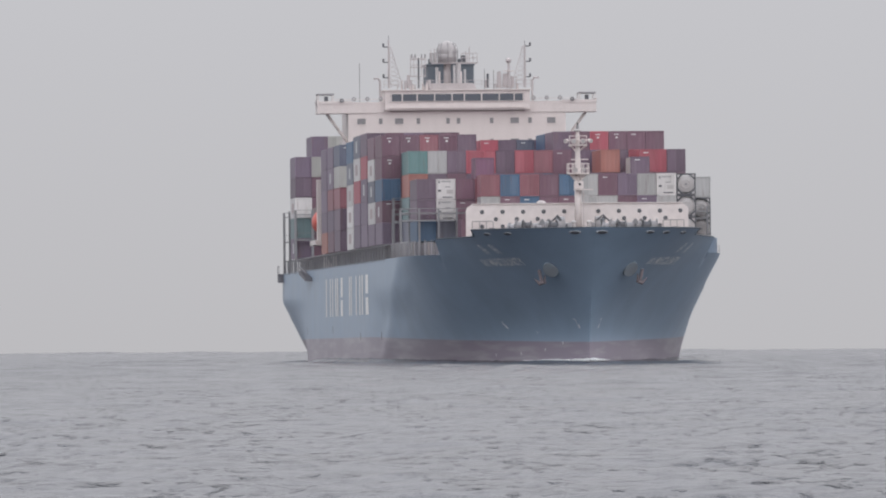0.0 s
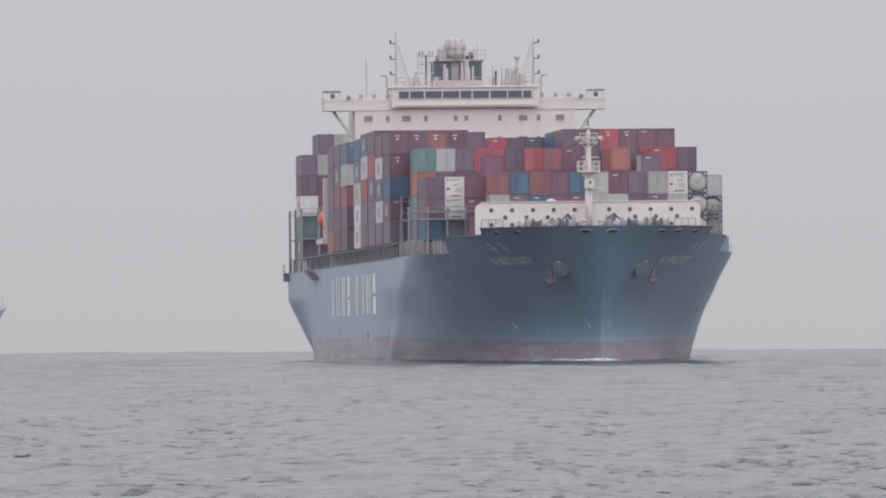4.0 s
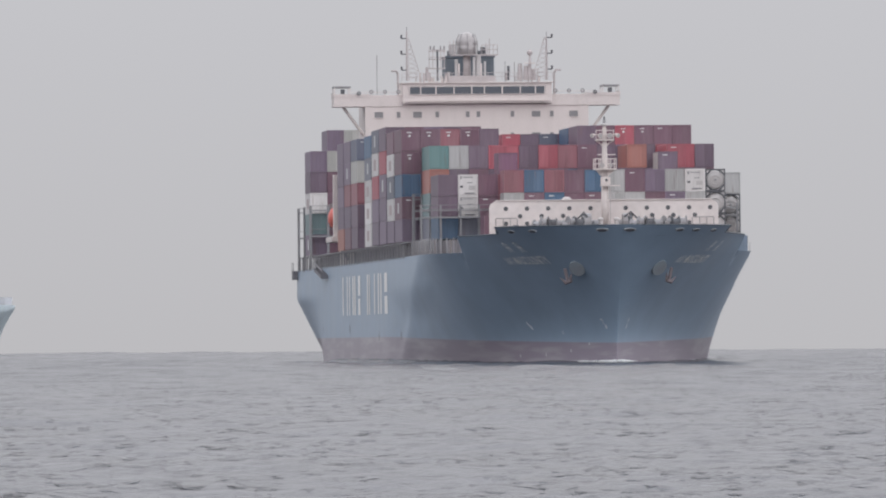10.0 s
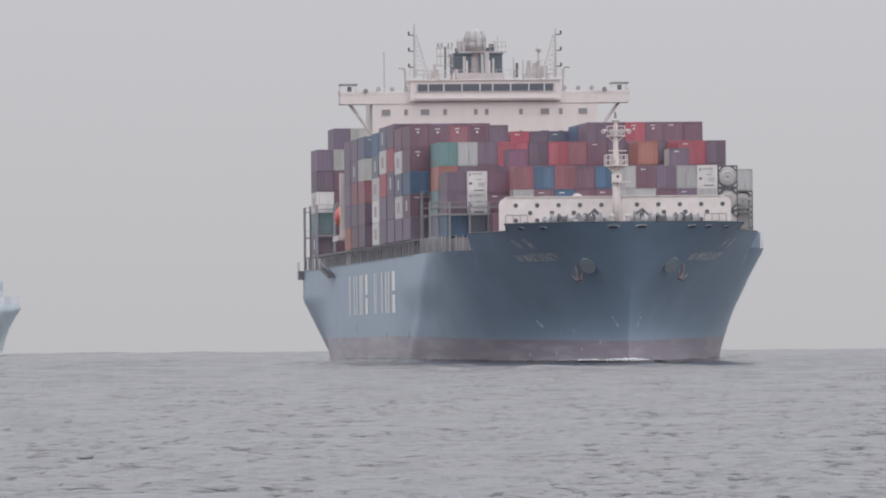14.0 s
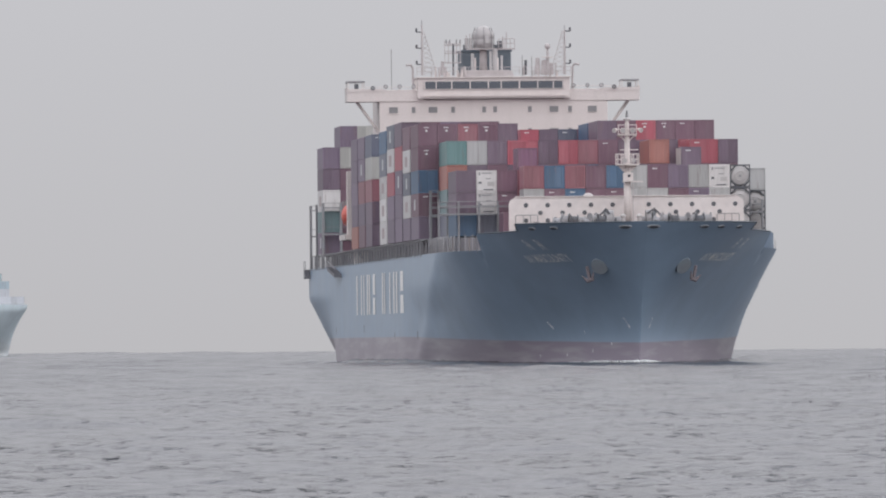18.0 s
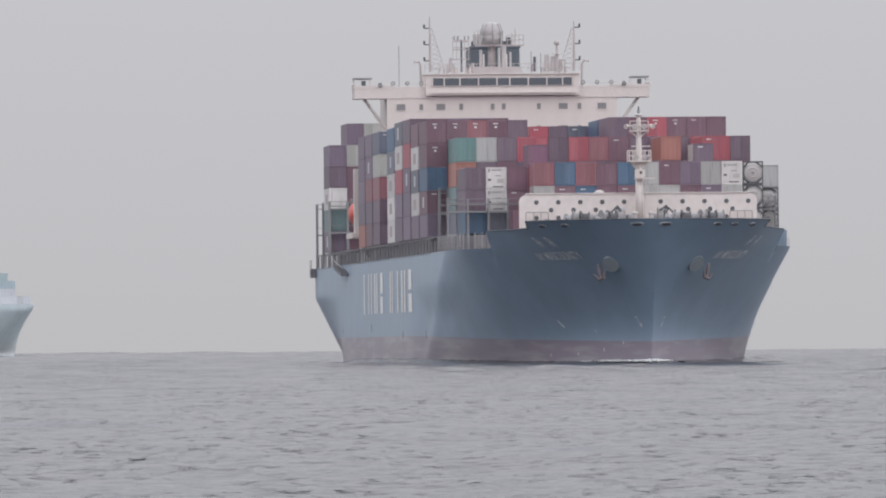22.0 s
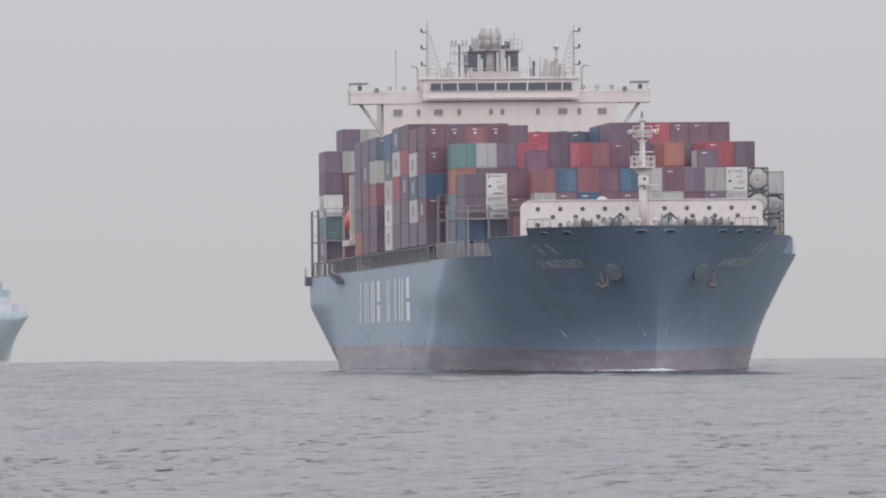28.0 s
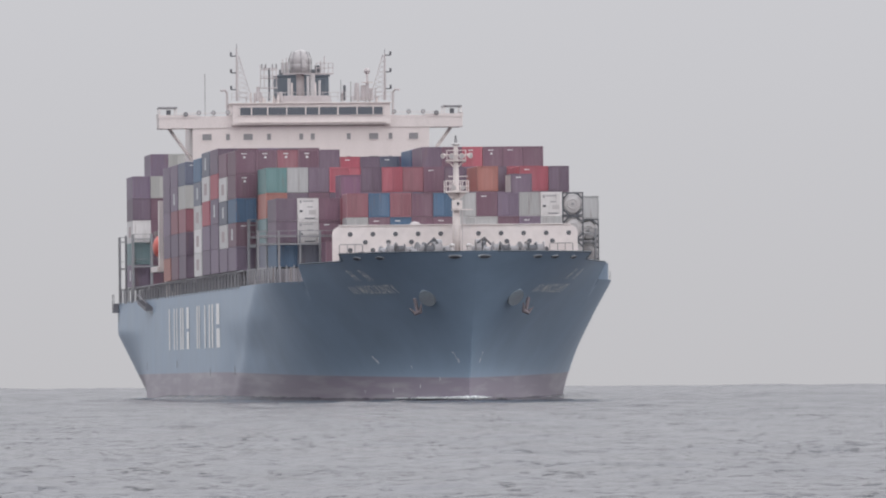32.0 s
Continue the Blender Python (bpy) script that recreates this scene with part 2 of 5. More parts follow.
FOAM = material("sea_foam", (0.80, 0.82, 0.83), rough=0.8, grain=5, spot=(0.55, 0.58, 0.60), spot_amount=0.6)
WATER_A = water_material("grey_sea_water", 0.0)
WATER_B = water_material("grey_sea_water_chop", 37.0)

# Cargo colours are muted and lifted: haze over the water is mixed in.
PAINTS = {
    "maroon": (0.188, 0.105, 0.144), "dark_maroon": (0.161, 0.116, 0.160), "plum": (0.185, 0.139, 0.199),
    "red": (0.394, 0.098, 0.130), "brick": (0.275, 0.112, 0.138), "orange": (0.378, 0.161, 0.136),
    "blue": (0.076, 0.144, 0.243), "navy": (0.121, 0.134, 0.190), "slate": (0.168, 0.177, 0.226),
    "teal": (0.121, 0.230, 0.232), "grey": (0.430, 0.430, 0.435), "white": (0.660, 0.640, 0.640), "beige": (0.430, 0.425, 0.410),
    # The last four, for the far ship, hold its haze in the colour.
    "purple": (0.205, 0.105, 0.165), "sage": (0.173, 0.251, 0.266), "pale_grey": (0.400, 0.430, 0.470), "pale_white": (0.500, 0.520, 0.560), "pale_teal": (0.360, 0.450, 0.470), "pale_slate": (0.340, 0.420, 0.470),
}
CARGO = {k: material(k + "_container_paint", c, rough=0.36, grain=4, blotch=0.5, vary=0.14,
                     spot=tuple(min(1, v * 0.7 + 0.09) for v in c), spot_amount=0.6, streak=True) for k, c in PAINTS.items()}


# ---- mesh helpers ----
def part(name, bm, mat, parent=None, label="", smooth=False):
    me = bpy.data.meshes.new(name)
    bm.to_mesh(me)
    bm.free()
    for mt in (mat if isinstance(mat, (list, tuple)) else [mat]):
        me.materials.append(mt)
    if smooth:
        me.shade_smooth()
    ob = new(name, me)
    ob.parent = parent
    return tagged(ob, label)


def again(ob, parent, x, y, z, rz=0, sx=1):
    """One more part on the same mesh."""
    o = new(ob.name.split(".")[0], ob.data)
    o.parent = parent
    o.matrix_basis = pose(x, y, z, 0, 0, rz) @ Matrix.Diagonal((sx, 1, 1, 1))
    if "label" in ob:
        o["label"] = ob["label"]
    return o


def box(bm, x0, x1, y0, y1, z0, z1, bevel=0.0):
    """A box between the given planes, with bevelled edges if asked."""
    v = bmesh.ops.create_cube(bm, size=1)["verts"]
    bmesh.ops.transform(bm, verts=v, matrix=Matrix.Translation(((x0 + x1) / 2, (y0 + y1) / 2, (z0 + z1) / 2))
                        @ Matrix.Diagonal((abs(x1 - x0), abs(y1 - y0), abs(z1 - z0), 1)))
    if bevel:
        e = list({e for q in v for e in q.link_edges})
        bmesh.ops.bevel(bm, geom=e, offset=bevel, segments=2, affect="EDGES", profile=0.7)
    return bm


def boxes(*dims, bevel=0.0):
    bm = bmesh.new()
    for d in dims:
        box(bm, *d, bevel=bevel)
    return bm


def rod(bm, a, b, r, seg=8, r2=None):
    """A round bar or cone from a to b."""
    a, b = Vector(a), Vector(b)
    d = b - a
    m = Matrix.Translation((a + b) / 2) @ d.to_track_quat("Z", "Y").to_matrix().to_4x4()
    bmesh.ops.create_cone(bm, cap_ends=True, segments=seg, radius1=r, radius2=r if r2 is None else r2, depth=d.length, matrix=m)
    return bm


def rods(*bars, seg=8):
    bm = bmesh.new()
    for a, b, r in bars:
        rod(bm, a, b, r, seg)
    return bm


def ball(bm, c, r, sq=1.0, seg=16):
    bmesh.ops.create_uvsphere(bm, u_segments=seg, v_segments=seg // 2, radius=r,
                              matrix=Matrix.Translation(c) @ Matrix.Diagonal((1, 1, sq, 1)))
    return bm


def prism(bm, outline, y0, y1):
    """An outline of (x, z) drawn out from y0 to y1."""
    f = [bm.verts.new((x, y0, z)) for x, z in outline]
    k = [bm.verts.new((x, y1, z)) for x, z in outline]
    bm.faces.new(f)
    bm.faces.new(k[::-1])
    for i in range(len(f)):
        j = (i + 1) % len(f)
        bm.faces.new((f[j], f[i], k[i], k[j]))
    return bm


# ---- sea: two sheets of waves that drift through one another ----
def wave_height(x, y, r, rng, count, longest, steep):
    z = np.zeros_like(x)
    cell = 0.0021 * np.maximum(r, 60)
    for i in range(count):
        lam = 0.45 * (longest / 0.45) ** (i / (count - 1)) * rng.uniform(0.9, 1.1)
        a = rng.normal(radians(205), 1.15 if lam < 4 else 0.7)
        k = 2 * math.pi / lam
        amp = steep * lam ** 0.72 / (1 + (lam / 3.5) ** 1.2)
        fade = np.clip(lam / (2.6 * cell) - 0.6, 0, 1)
        ph = k * (x * math.sin(a) + y * math.cos(a)) + rng.uniform(0, 6.28)
        s = np.sin(ph + 0.9 * np.sin(ph * 0.137 + i))
        z += amp * fade * (s + 0.35 * np.cos(2 * ph))
    # the wind sea: longer waves that come in groups, with peaked crests
    for i in range(14):
        lam = 4.5 * 6.5 ** (i / 13) * rng.uniform(0.93, 1.07)
        a = rng.normal(radians(200), 0.55)
        k = 2 * math.pi / lam
        ph = k * (x * math.sin(a) + y * math.cos(a)) + rng.uniform(0, 6.28)
        gx, gy = rng.uniform(0.05, 0.16, 2) * k
        group = 0.55 + 0.45 * np.sin(gx * x + rng.uniform(0, 6.28)) * np.sin(gy * y + rng.uniform(0, 6.28))
        fade = np.clip(lam / (2.6 * cell) - 0.6, 0, 1)
        z += (0.036 + 0.05 * np.clip((r - 250) / 900, 0, 1)) * (lam / 8) ** 0.55 * fade * group ** 2 * (np.exp(1.3 * (np.sin(ph) - 1)) * 2 - 0.9)
    return z


def sea_sheet(name, mat, columns, radii, rng, count, longest, steep, level, around=None):
    """A sheet of waves, finest in the fan towards the ships; around: the angles of the coarse rest of the disc."""
    r, u = radii[:, None], np.linspace(0, 1, columns)[None, :]
    side = np.minimum(9.0, 0.12 * r)
    x = (-0.053 * r - side) * (1 - u) + (0.079 * r + side) * u
    y = np.repeat(r, columns, 1)
    z = wave_height(x, y, y, rng, count, longest, steep)
    out = np.clip((r - 2200) / 1500, 0, 1)
    for lam in (23, 31, 44, 57, 83, 118):
        a = rng.uniform(0.3, 0.9)
        z += out * 0.24 * np.sin((x * math.cos(a) + y * math.sin(a)) * 2 * math.pi / lam + rng.uniform(0, 6.28))
    z += level
    closed = around is not None
    if closed:
        a = np.radians(around)[None, :]
        x = np.concatenate([x, r * np.sin(a)], 1)
        y = np.concatenate([y, r * np.cos(a)], 1)
        z = np.concatenate([z, np.full((len(radii), len(around)), level)], 1)
    rows, cols = x.shape
    co = np.stack([x, y, z], -1).reshape(-1, 3).astype(np.float32)
    i = np.arange(rows * cols).reshape(rows, cols)
    q = np.stack([i[:-1, :-1], i[:-1, 1:], i[1:, 1:], i[1:, :-1]], -1).reshape(-1, 4)
    if closed:
        q = np.concatenate([q, np.stack([i[:-1, -1], i[:-1, 0], i[1:, 0], i[1:, -1]], -1)])
    me = bpy.data.meshes.new(name)
    me.vertices.add(len(co))
    me.vertices.foreach_set("co", co.ravel())
    me.loops.add(q.size)
    me.loops.foreach_set("vertex_index", q.ravel().astype(np.int32))
    me.polygons.add(len(q))
    me.polygons.foreach_set("loop_start", np.arange(0, q.size, 4, dtype=np.int32))
    me.update(calc_edges=True)
    me.shade_smooth()
    me.materials.append(mat)
    return new(name, me)


far = 80 * np.exp(np.arange(0, 1960) * 0.0021)
far = far * (4950 / far[-1]) ** (np.arange(len(far)) / (len(far) - 1))
near = np.array([0.02, 3, 8, 18, 34, 52, 66])
water = sea_sheet("water", WATER_A, 255, np.concatenate([near, far]), np.random.default_rng(5), 46, 46, 0.0068, -0.19, np.linspace(13, 347, 60))
tagged(water, "grey choppy sea under an overcast sky", "sea", kind="structure")
chop = sea_sheet("wave_crests", WATER_B, 255, far[:1420], np.random.default_rng(11), 40, 20, 0.0070, -0.22)
tagged(chop, "small grey wind waves on the open sea", "waves", kind="stuff")


def ring_box(x0, x1, z0, z1, y0, y1, w):
    """A rectangular frame in the plane across the ship, in one piece."""
    bm = bmesh.new()
    rings = []
    for y in (y0, y1):
        for d in (0, w):
            rings.append([bm.verts.new((x, y, z)) for x, z in ((x0 + d, z0 + d), (x1 - d, z0 + d), (x1 - d, z1 - d), (x0 + d, z1 - d))])
    a, b, c, d = rings
    for i in range(4):
        j = (i + 1) % 4
        for p, q in ((a, b), (d, c), (c, a), (b, d)):
            bm.faces.new((p[i], p[j], q[j], q[i]))
    return bm


def tube(pts, r, seg=6):
    """A bent bar through the points, in one piece."""
    bm = bmesh.new()
    pts = [Vector(p) for p in pts]
    pts = [p for i, p in enumerate(pts) if not i or (p - pts[i - 1]).length > 0.01]
    last = None
    for i, p in enumerate(pts):
        d = (pts[min(i + 1, len(pts) - 1)] - pts[max(i - 1, 0)]).normalized()
        m = d.to_track_quat("Z", "Y").to_matrix()
        cur = [bm.verts.new(p + m @ Vector((r * math.cos(k * math.tau / seg), r * math.sin(k * math.tau / seg), 0))) for k in range(seg)]
        if last:
            best = min(range(seg), key=lambda o: (cur[o].co - last[0].co).length)
            cur = cur[best:] + cur[:best]
            for k in range(seg):
                bm.faces.new((last[k], last[(k + 1) % seg], cur[(k + 1) % seg], cur[k]))
        else:
            bm.faces.new(cur[::-1])
        last = cur
    bm.faces.new(last)
    return bm


# ---- hulls ----
def lerp(a, b, k):
    return a + (b - a) * k


def smooth(k):
    k = min(1, max(0, k))
    return k * k * (3 - 2 * k)


class Lines:
    """Half-breadths of a full-bowed container ship: y runs aft from the stem at the waterline, z up from the waterline."""

    def __init__(self, half=20.0, end=284.0, knuckle=13.0, entry=70.0, bow=52.0, hollow=1.0):
        self.hollow = hollow
        self.half, self.end, self.knuckle, self.entry, self.bow = half, end, knuckle, entry, bow

    def stem(self, z):
        if z <= 0:
            return 0.25 * -z
        if self.hollow > 0:
            return -0.3 * z / self.knuckle - 9.5 * max(0.0, (z - 2.5) / (self.knuckle - 0.5)) ** 1.25
        return -6.3 * z / self.knuckle

    def half_at(self, y, z):
        if self.hollow > 0:     # the bulwark flares less than the hull below it
            z -= 0.22 * max(0.0, z - 13.0) * smooth(y / 16.0)
        d = y - self.stem(z)
        if d <= 0:
            return 0.0
        # hollow flare near the stem, straight sections further aft
        top = self.knuckle * lerp(1.0 + 0.24 * self.hollow, 1.0, smooth((y - 12.0) / 20.0))
        k = min(1, max(0, z / top)) ** lerp(0.9 + 0.8 * self.hollow, 0.9, smooth((y - 4.0) / 32.0))
        wl = self.half * (0.85 * (1 - max(0, 1 - d / self.entry) ** 1.9) + 0.15 * smooth((d - 0.64 * self.entry) / (0.93 * self.entry)))
        bow = self.bow * (1.17 - 0.25 * min(1, max(0, z) / (1.24 * self.knuckle)))
        dk = self.half * max(0, 1 - max(0, 1 - d / bow) ** 2) ** (1 / (1 + (smooth((z - 1.0) / (0.75 * self.knuckle)) if self.hollow > 0 else 1.0)))
        b = lerp(wl, dk, k)
        # the parallel side begins at a slanting shoulder
        par = self.half * (4.25 - 0.155 * min(z, 13.0) * 13.0 / self.knuckle)
        full = self.half * (1 - 0.035 * (1 - smooth((z - 5.0) / 5.0)))
        b3 = full - 0.09 * (par - y) if y < par else lerp(full, self.half, smooth((y - par) / 70.0))
        b = max(b, b3) if self.hollow > 0 and y > 0.77 * par else b
        aft = smooth((y - 0.77 * self.end) / (0.25 * self.end))
        b -= aft * 4.5 * (1 - min(1, max(0, z / (0.69 * self.knuckle))))
        return b


def hull_mesh(lines, levels, sheer, stations):
    """Both sides, stem and transom as one skin: level by level, from the stem aft. sheer(y) is the top edge."""
    bm = bmesh.new()
    grid = {}
    for s in (-1, 1):
        for i, u in enumerate(stations):
            for j, f in enumerate(levels):
                z0 = -2.5
                y = lines.stem(0) + u * (lines.end - lines.stem(0))
                top = sheer(lines.stem(16.0) + u * (lines.end - lines.stem(16.0)))
                z = lerp(z0, top, f)
                yy = lines.stem(z) + u * (lines.end - lines.stem(z))
                x = lines.half_at(yy, z) if i else 0.06
                grid[s, i, j] = bm.verts.new((s * x, yy, z))
    n, m = len(stations), len(levels)
    for s in (-1, 1):
        for i in range(n - 1):
            for j in range(m - 1):
                q = [grid[s, i, j], grid[s, i + 1, j], grid[s, i + 1, j + 1], grid[s, i, j + 1]]
                bm.faces.new(q if s > 0 else q[::-1])
    for j in range(m - 1):
        bm.faces.new([bm.verts.new(grid[a, 0, b].co) for a, b in ((-1, j), (1, j), (1, j + 1), (-1, j + 1))])
        bm.faces.new((grid[1, n - 1, j], grid[-1, n - 1, j], grid[-1, n - 1, j + 1], grid[1, n - 1, j + 1]))
    return bm


STATIONS = [(i / 64) ** 2.0 * 0.42 for i in range(65)] + [0.42 + 0.58 * (i / 22) for i in range(1, 23)]
LEVELS = [i / 28 for i in range(29)]
STATIONS = sorted(STATIONS + [(y + 10.83) / 294.83 for y in (3.2, 4.0, 4.8, 17.1, 17.25)])
LINES = Lines()


def sheer(y):
    """The bulwark's top: high round the stem, a low step, a straight run down, and the end of the bulwark."""
    if y > 17.2:
        return 13.25
    return 16.1 - 0.8 * smooth((y - 3.2) / 1.6) - 0.12 * min(1, max(0, (y - 4.8) / 12.4))


ship = new("container_ship")
tagged(ship, "large loaded container ship with a dark navy hull", "ship")
hull = part("hull", hull_mesh(LINES, LEVELS, sheer, STATIONS), NAVY, ship,
            "navy hull with a dull red boot top", smooth=True)


def deck_mesh(z, y0, y1, inset, steps=40, lines=LINES):
    bm = bmesh.new()
    prev = None
    for i in range(steps + 1):
        y = lerp(y0, y1, (i / steps) ** 1.6)
        b = max(0.05, lines.half_at(y, z) - inset)
        row = (bm.verts.new((-b, y, z)), bm.verts.new((b, y, z)))
        low = (bm.verts.new((-b, y, z - 0.12)), bm.verts.new((b, y, z - 0.12)))
        if prev:
            bm.faces.new((prev[0][0], prev[0][1], row[1], row[0]))
            bm.faces.new((prev[1][1], prev[1][0], low[0], low[1]))
        prev = (row, low)
    return bm


part("main_deck", deck_mesh(13.0, 15.5, 283.6, 0.10), DECK, ship, "reddish brown steel deck")
part("forecastle_deck", deck_mesh(14.95, -9.0, 15.9, 0.15), DECK, ship)

# markings that lie on the hull: a point of the marking is carried out to the skin
def on_hull(x_side, y, z, proud=0.08):
    b = LINES.half_at(y, z)
    e = 0.2
    dy = (LINES.half_at(y + e, z) - LINES.half_at(y - e, z)) / (2 * e)
    dz = (LINES.half_at(y, z + e) - LINES.half_at(y, z - e)) / (2 * e)
    n = Vector((1, -dy, -dz)).normalized()
    p = Vector((b, y, z)) + n * proud
    return Vector((x_side * p.x, p.y, p.z))


# the bulwark's capping rail follows the bow from side to side
ys = [17.1 - 27.7 * (i / 86) for i in range(87)]
part("capping_rail", tube([(-LINES.half_at(y, sheer(y)), y, sheer(y) + 0.02) for y in ys] + [(LINES.half_at(y, sheer(y)), y, sheer(y) + 0.02) for y in ys[::-1]], 0.07), FUNNEL, ship)

# mooring openings: pale ovals on the bulwark, the hole's shade a dark oval
CHOCK = (-12.3, -10.1, -2.4, 0.4, 6.9, 9.1, 11.6)


def oval(r, depth):
    bm = bmesh.new()
    bmesh.ops.create_cone(bm, cap_ends=True, segments=18, radius1=r, radius2=r * 0.96, depth=depth)
    bmesh.ops.transform(bm, verts=bm.verts[:], matrix=Matrix.Diagonal((1.0, 0.36, 1, 1)))
    return bm


for x in CHOCK:
    y = -10.6
    while LINES.half_at(y, 15.55) < abs(x):
        y += 0.05
    chock = part("mooring_chock", oval(0.78, 0.14), CHOCK_PAINT, ship, "oval pale grey mooring chock")
    opening = part("opening", oval(0.58, 0.06), DARK, chock, "dark opening")
    opening.matrix_basis = pose(0, 0, 0.09)
    p = on_hull(1 if x > 0 else -1, y, 15.55, 0.02)
    away = on_hull(1 if x > 0 else -1, y, 15.55, 1.02) - p
    chock.matrix_basis = Matrix.Translation(p) @ away.to_track_quat("Z", "Y").to_matrix().to_4x4()

# breakwater: a white slab with a rounded top edge and round holes
HOLES = [(x, 18.45) for x in (-11.7, -9.15, -6.6, -4.05, -1.5, 2.75, 5.3, 7.85, 10.4, 12.95)]
HOLES += [(x, 17.55) for x in (-10.0, -7.4, -4.8, -2.2, 3.4, 5.95, 8.5, 11.1)]
HOLES += [(x, 16.65) for x in (-11.7, -9.15, 10.4)]
outline = [(-13.7, 13.0), (-13.7, 18.65), (-13.5, 19.05), (-12.95, 19.4), (13.15, 19.4), (13.75, 19.05), (13.95, 18.65), (13.95, 13.0)]
breakwater = part("breakwater", prism(bmesh.new(), outline[::-1], 15.6, 15.85), CLEAN, ship, "white breakwater wall with round holes")
part("top_flange", boxes((-12.95, 13.15, 15.45, 15.95, 19.4, 19.50), bevel=0.04), CLEAN, breakwater)
# The shade inside each hole is a dark disc laid on the slab.
bm = bmesh.new()
bmesh.ops.create_cone(bm, cap_ends=True, segments=16, radius1=0.27, radius2=0.27, depth=0.06, matrix=pose(0, 0, 0, 90))
hole = part("hole", bm, DARK, breakwater, "dark round opening")
hole.matrix_basis = pose(HOLES[0][0], 15.585, HOLES[0][1])
for x, z in HOLES[1:]:
    again(hole, breakwater, x, 15.585, z)
for x in range(-12, 13, 3):
    part("bracket", prism(bmesh.new(), [(x - 0.06, 14.9), (x + 0.06, 14.9), (x + 0.06, 18.9), (x - 0.06, 18.9)], 15.86, 17.0), WHITE, breakwater)
for x in (-11.7, 12.0):
    guard = part("guard_rail", tube([(x - 1.3, 14.7, 14.95), (x - 1.3, 14.7, 17.2), (x - 1.2, 14.7, 17.3), (x + 1.2, 14.7, 17.3), (x + 1.3, 14.7, 17.2), (x + 1.3, 14.7, 14.95)], 0.06), GREY, ship, "grey guard rail")
    for dx in (-0.4, 0.45):
        part("rail_post", rods(((x + dx, 14.7, 14.95), (x + dx, 14.7, 17.3), 0.045)), GREY, guard)
    part("rail", rods(((x - 1.3, 14.7, 16.3), (x + 1.3, 14.7, 16.3), 0.04)), GREY, guard)

# foremast
mast = part("foremast", rod(bmesh.new(), (0, 12.8, 14.9), (0, 12.8, 23.0), 0.46, 14, 0.42), WHITE, ship, "white foremast with light platforms", smooth=True)
part("upper_mast", rod(bmesh.new(), (0, 12.8, 23.0), (0, 12.8, 28.0), 0.38, 12, 0.24), WHITE, mast)
part("platform", boxes((-1.3, 1.3, 11.5, 13.9, 22.98, 23.15)), WHITE, mast)
for x in (-1.25, -0.6, 0.6, 1.25):
    for y in (11.6, 13.8):
        part("rail_post", rods(((x, y, 23.1), (x, y, 24.3), 0.06)), WHITE, mast)
for z in (23.7, 24.3):
    part("platform_rail", tube([(-1.25, 13.8, z), (-1.25, 11.6, z), (1.25, 11.6, z), (1.25, 13.8, z), (-1.25, 13.8, z)], 0.05), WHITE, mast)
part("platform_lamp", rod(bmesh.new(), (-0.45, 11.75, 23.55), (-0.45, 11.35, 23.5), 0.2, 14, 0.3), STEEL, mast, "round platform floodlight")
part("platform_lamp", rod(bmesh.new(), (0.62, 11.75, 23.55), (0.62, 11.35, 23.5), 0.16, 14, 0.24), STEEL, mast, "round platform floodlight")
part("gusset", prism(bmesh.new(), [(-1.1, 22.98), (-0.5, 22.3), (0.5, 22.3), (1.1, 22.98)], 12.5, 13.1), WHITE, mast)
part("control_box", boxes((-0.56, 0.6, 11.9, 12.4, 21.2, 22.1), bevel=0.05), WHITE, mast)
part("shelf", boxes((-0.6, 1.75, 11.7, 12.6, 21.02, 21.14)), WHITE, mast)
part("spotlight", ball(bmesh.new(), (0.12, 11.85, 21.75), 0.17, 1, 10), DARK, mast)
part("crosstree", boxes((-1.1, 1.1, 12.2, 13.4, 26.48, 26.6)), WHITE, mast)
for s_ in (-1, 1):
    part("brace", tube([(s_ * 0.3, 12.8, 25.9), (s_ * 0.6, 12.8, 26.25), (s_ * 1.1, 12.8, 26.5)], 0.09), WHITE, mast)
part("light_frame", ring_box(-1.1, 1.1, 26.6, 27.75, 12.2, 12.34, 0.09), WHITE, mast, "white square lamp frame")
for x, r in ((-0.56, 0.34), (0.56, 0.34), (-1.32, 0.28), (1.32, 0.28)):
    tip = x + 0.25 * (x > 1) - 0.25 * (x < -1)
    lamp = part("floodlight", rod(bmesh.new(), (x, 12.4, 27.2), (tip, 11.85, 27.05), 0.16, 14, r), WHITE, mast, "round white floodlight")
    part("lens", rod(bmesh.new(), (tip, 11.87, 27.05), (tip, 11.82, 27.04), r * 0.72, 14), STEEL, lamp)
part("lamp_arm", rods(((-1.35, 12.4, 27.2), (1.35, 12.4, 27.2), 0.06)), WHITE, mast)
part("lamp_stem", rod(bmesh.new(), (0, 12.8, 28.0), (0, 12.8, 28.3), 0.2, 10), WHITE, mast)
part("lamp_ring", ball(bmesh.new(), (0, 12.8, 28.4), 0.5, 0.4, 12), STEEL, mast)
part("masthead_lamp", rod(bmesh.new(), (0, 12.8, 28.5), (0, 12.8, 29.0), 0.2, 10, 0.16), GREY, mast)
part("whip", rod(bmesh.new(), (0, 12.8, 29.0), (0, 12.8, 29.4), 0.12, 6, 0.08), DARK, mast)
part("yard", rods(((-0.85, 12.8, 24.8), (1.3, 12.8, 24.8), 0.06)), WHITE, mast)
part("mast_ladder", tube([(0.62, 12.4, 15.0), (0.62, 12.4, 21.0)], 0.05), ALOFT, mast)


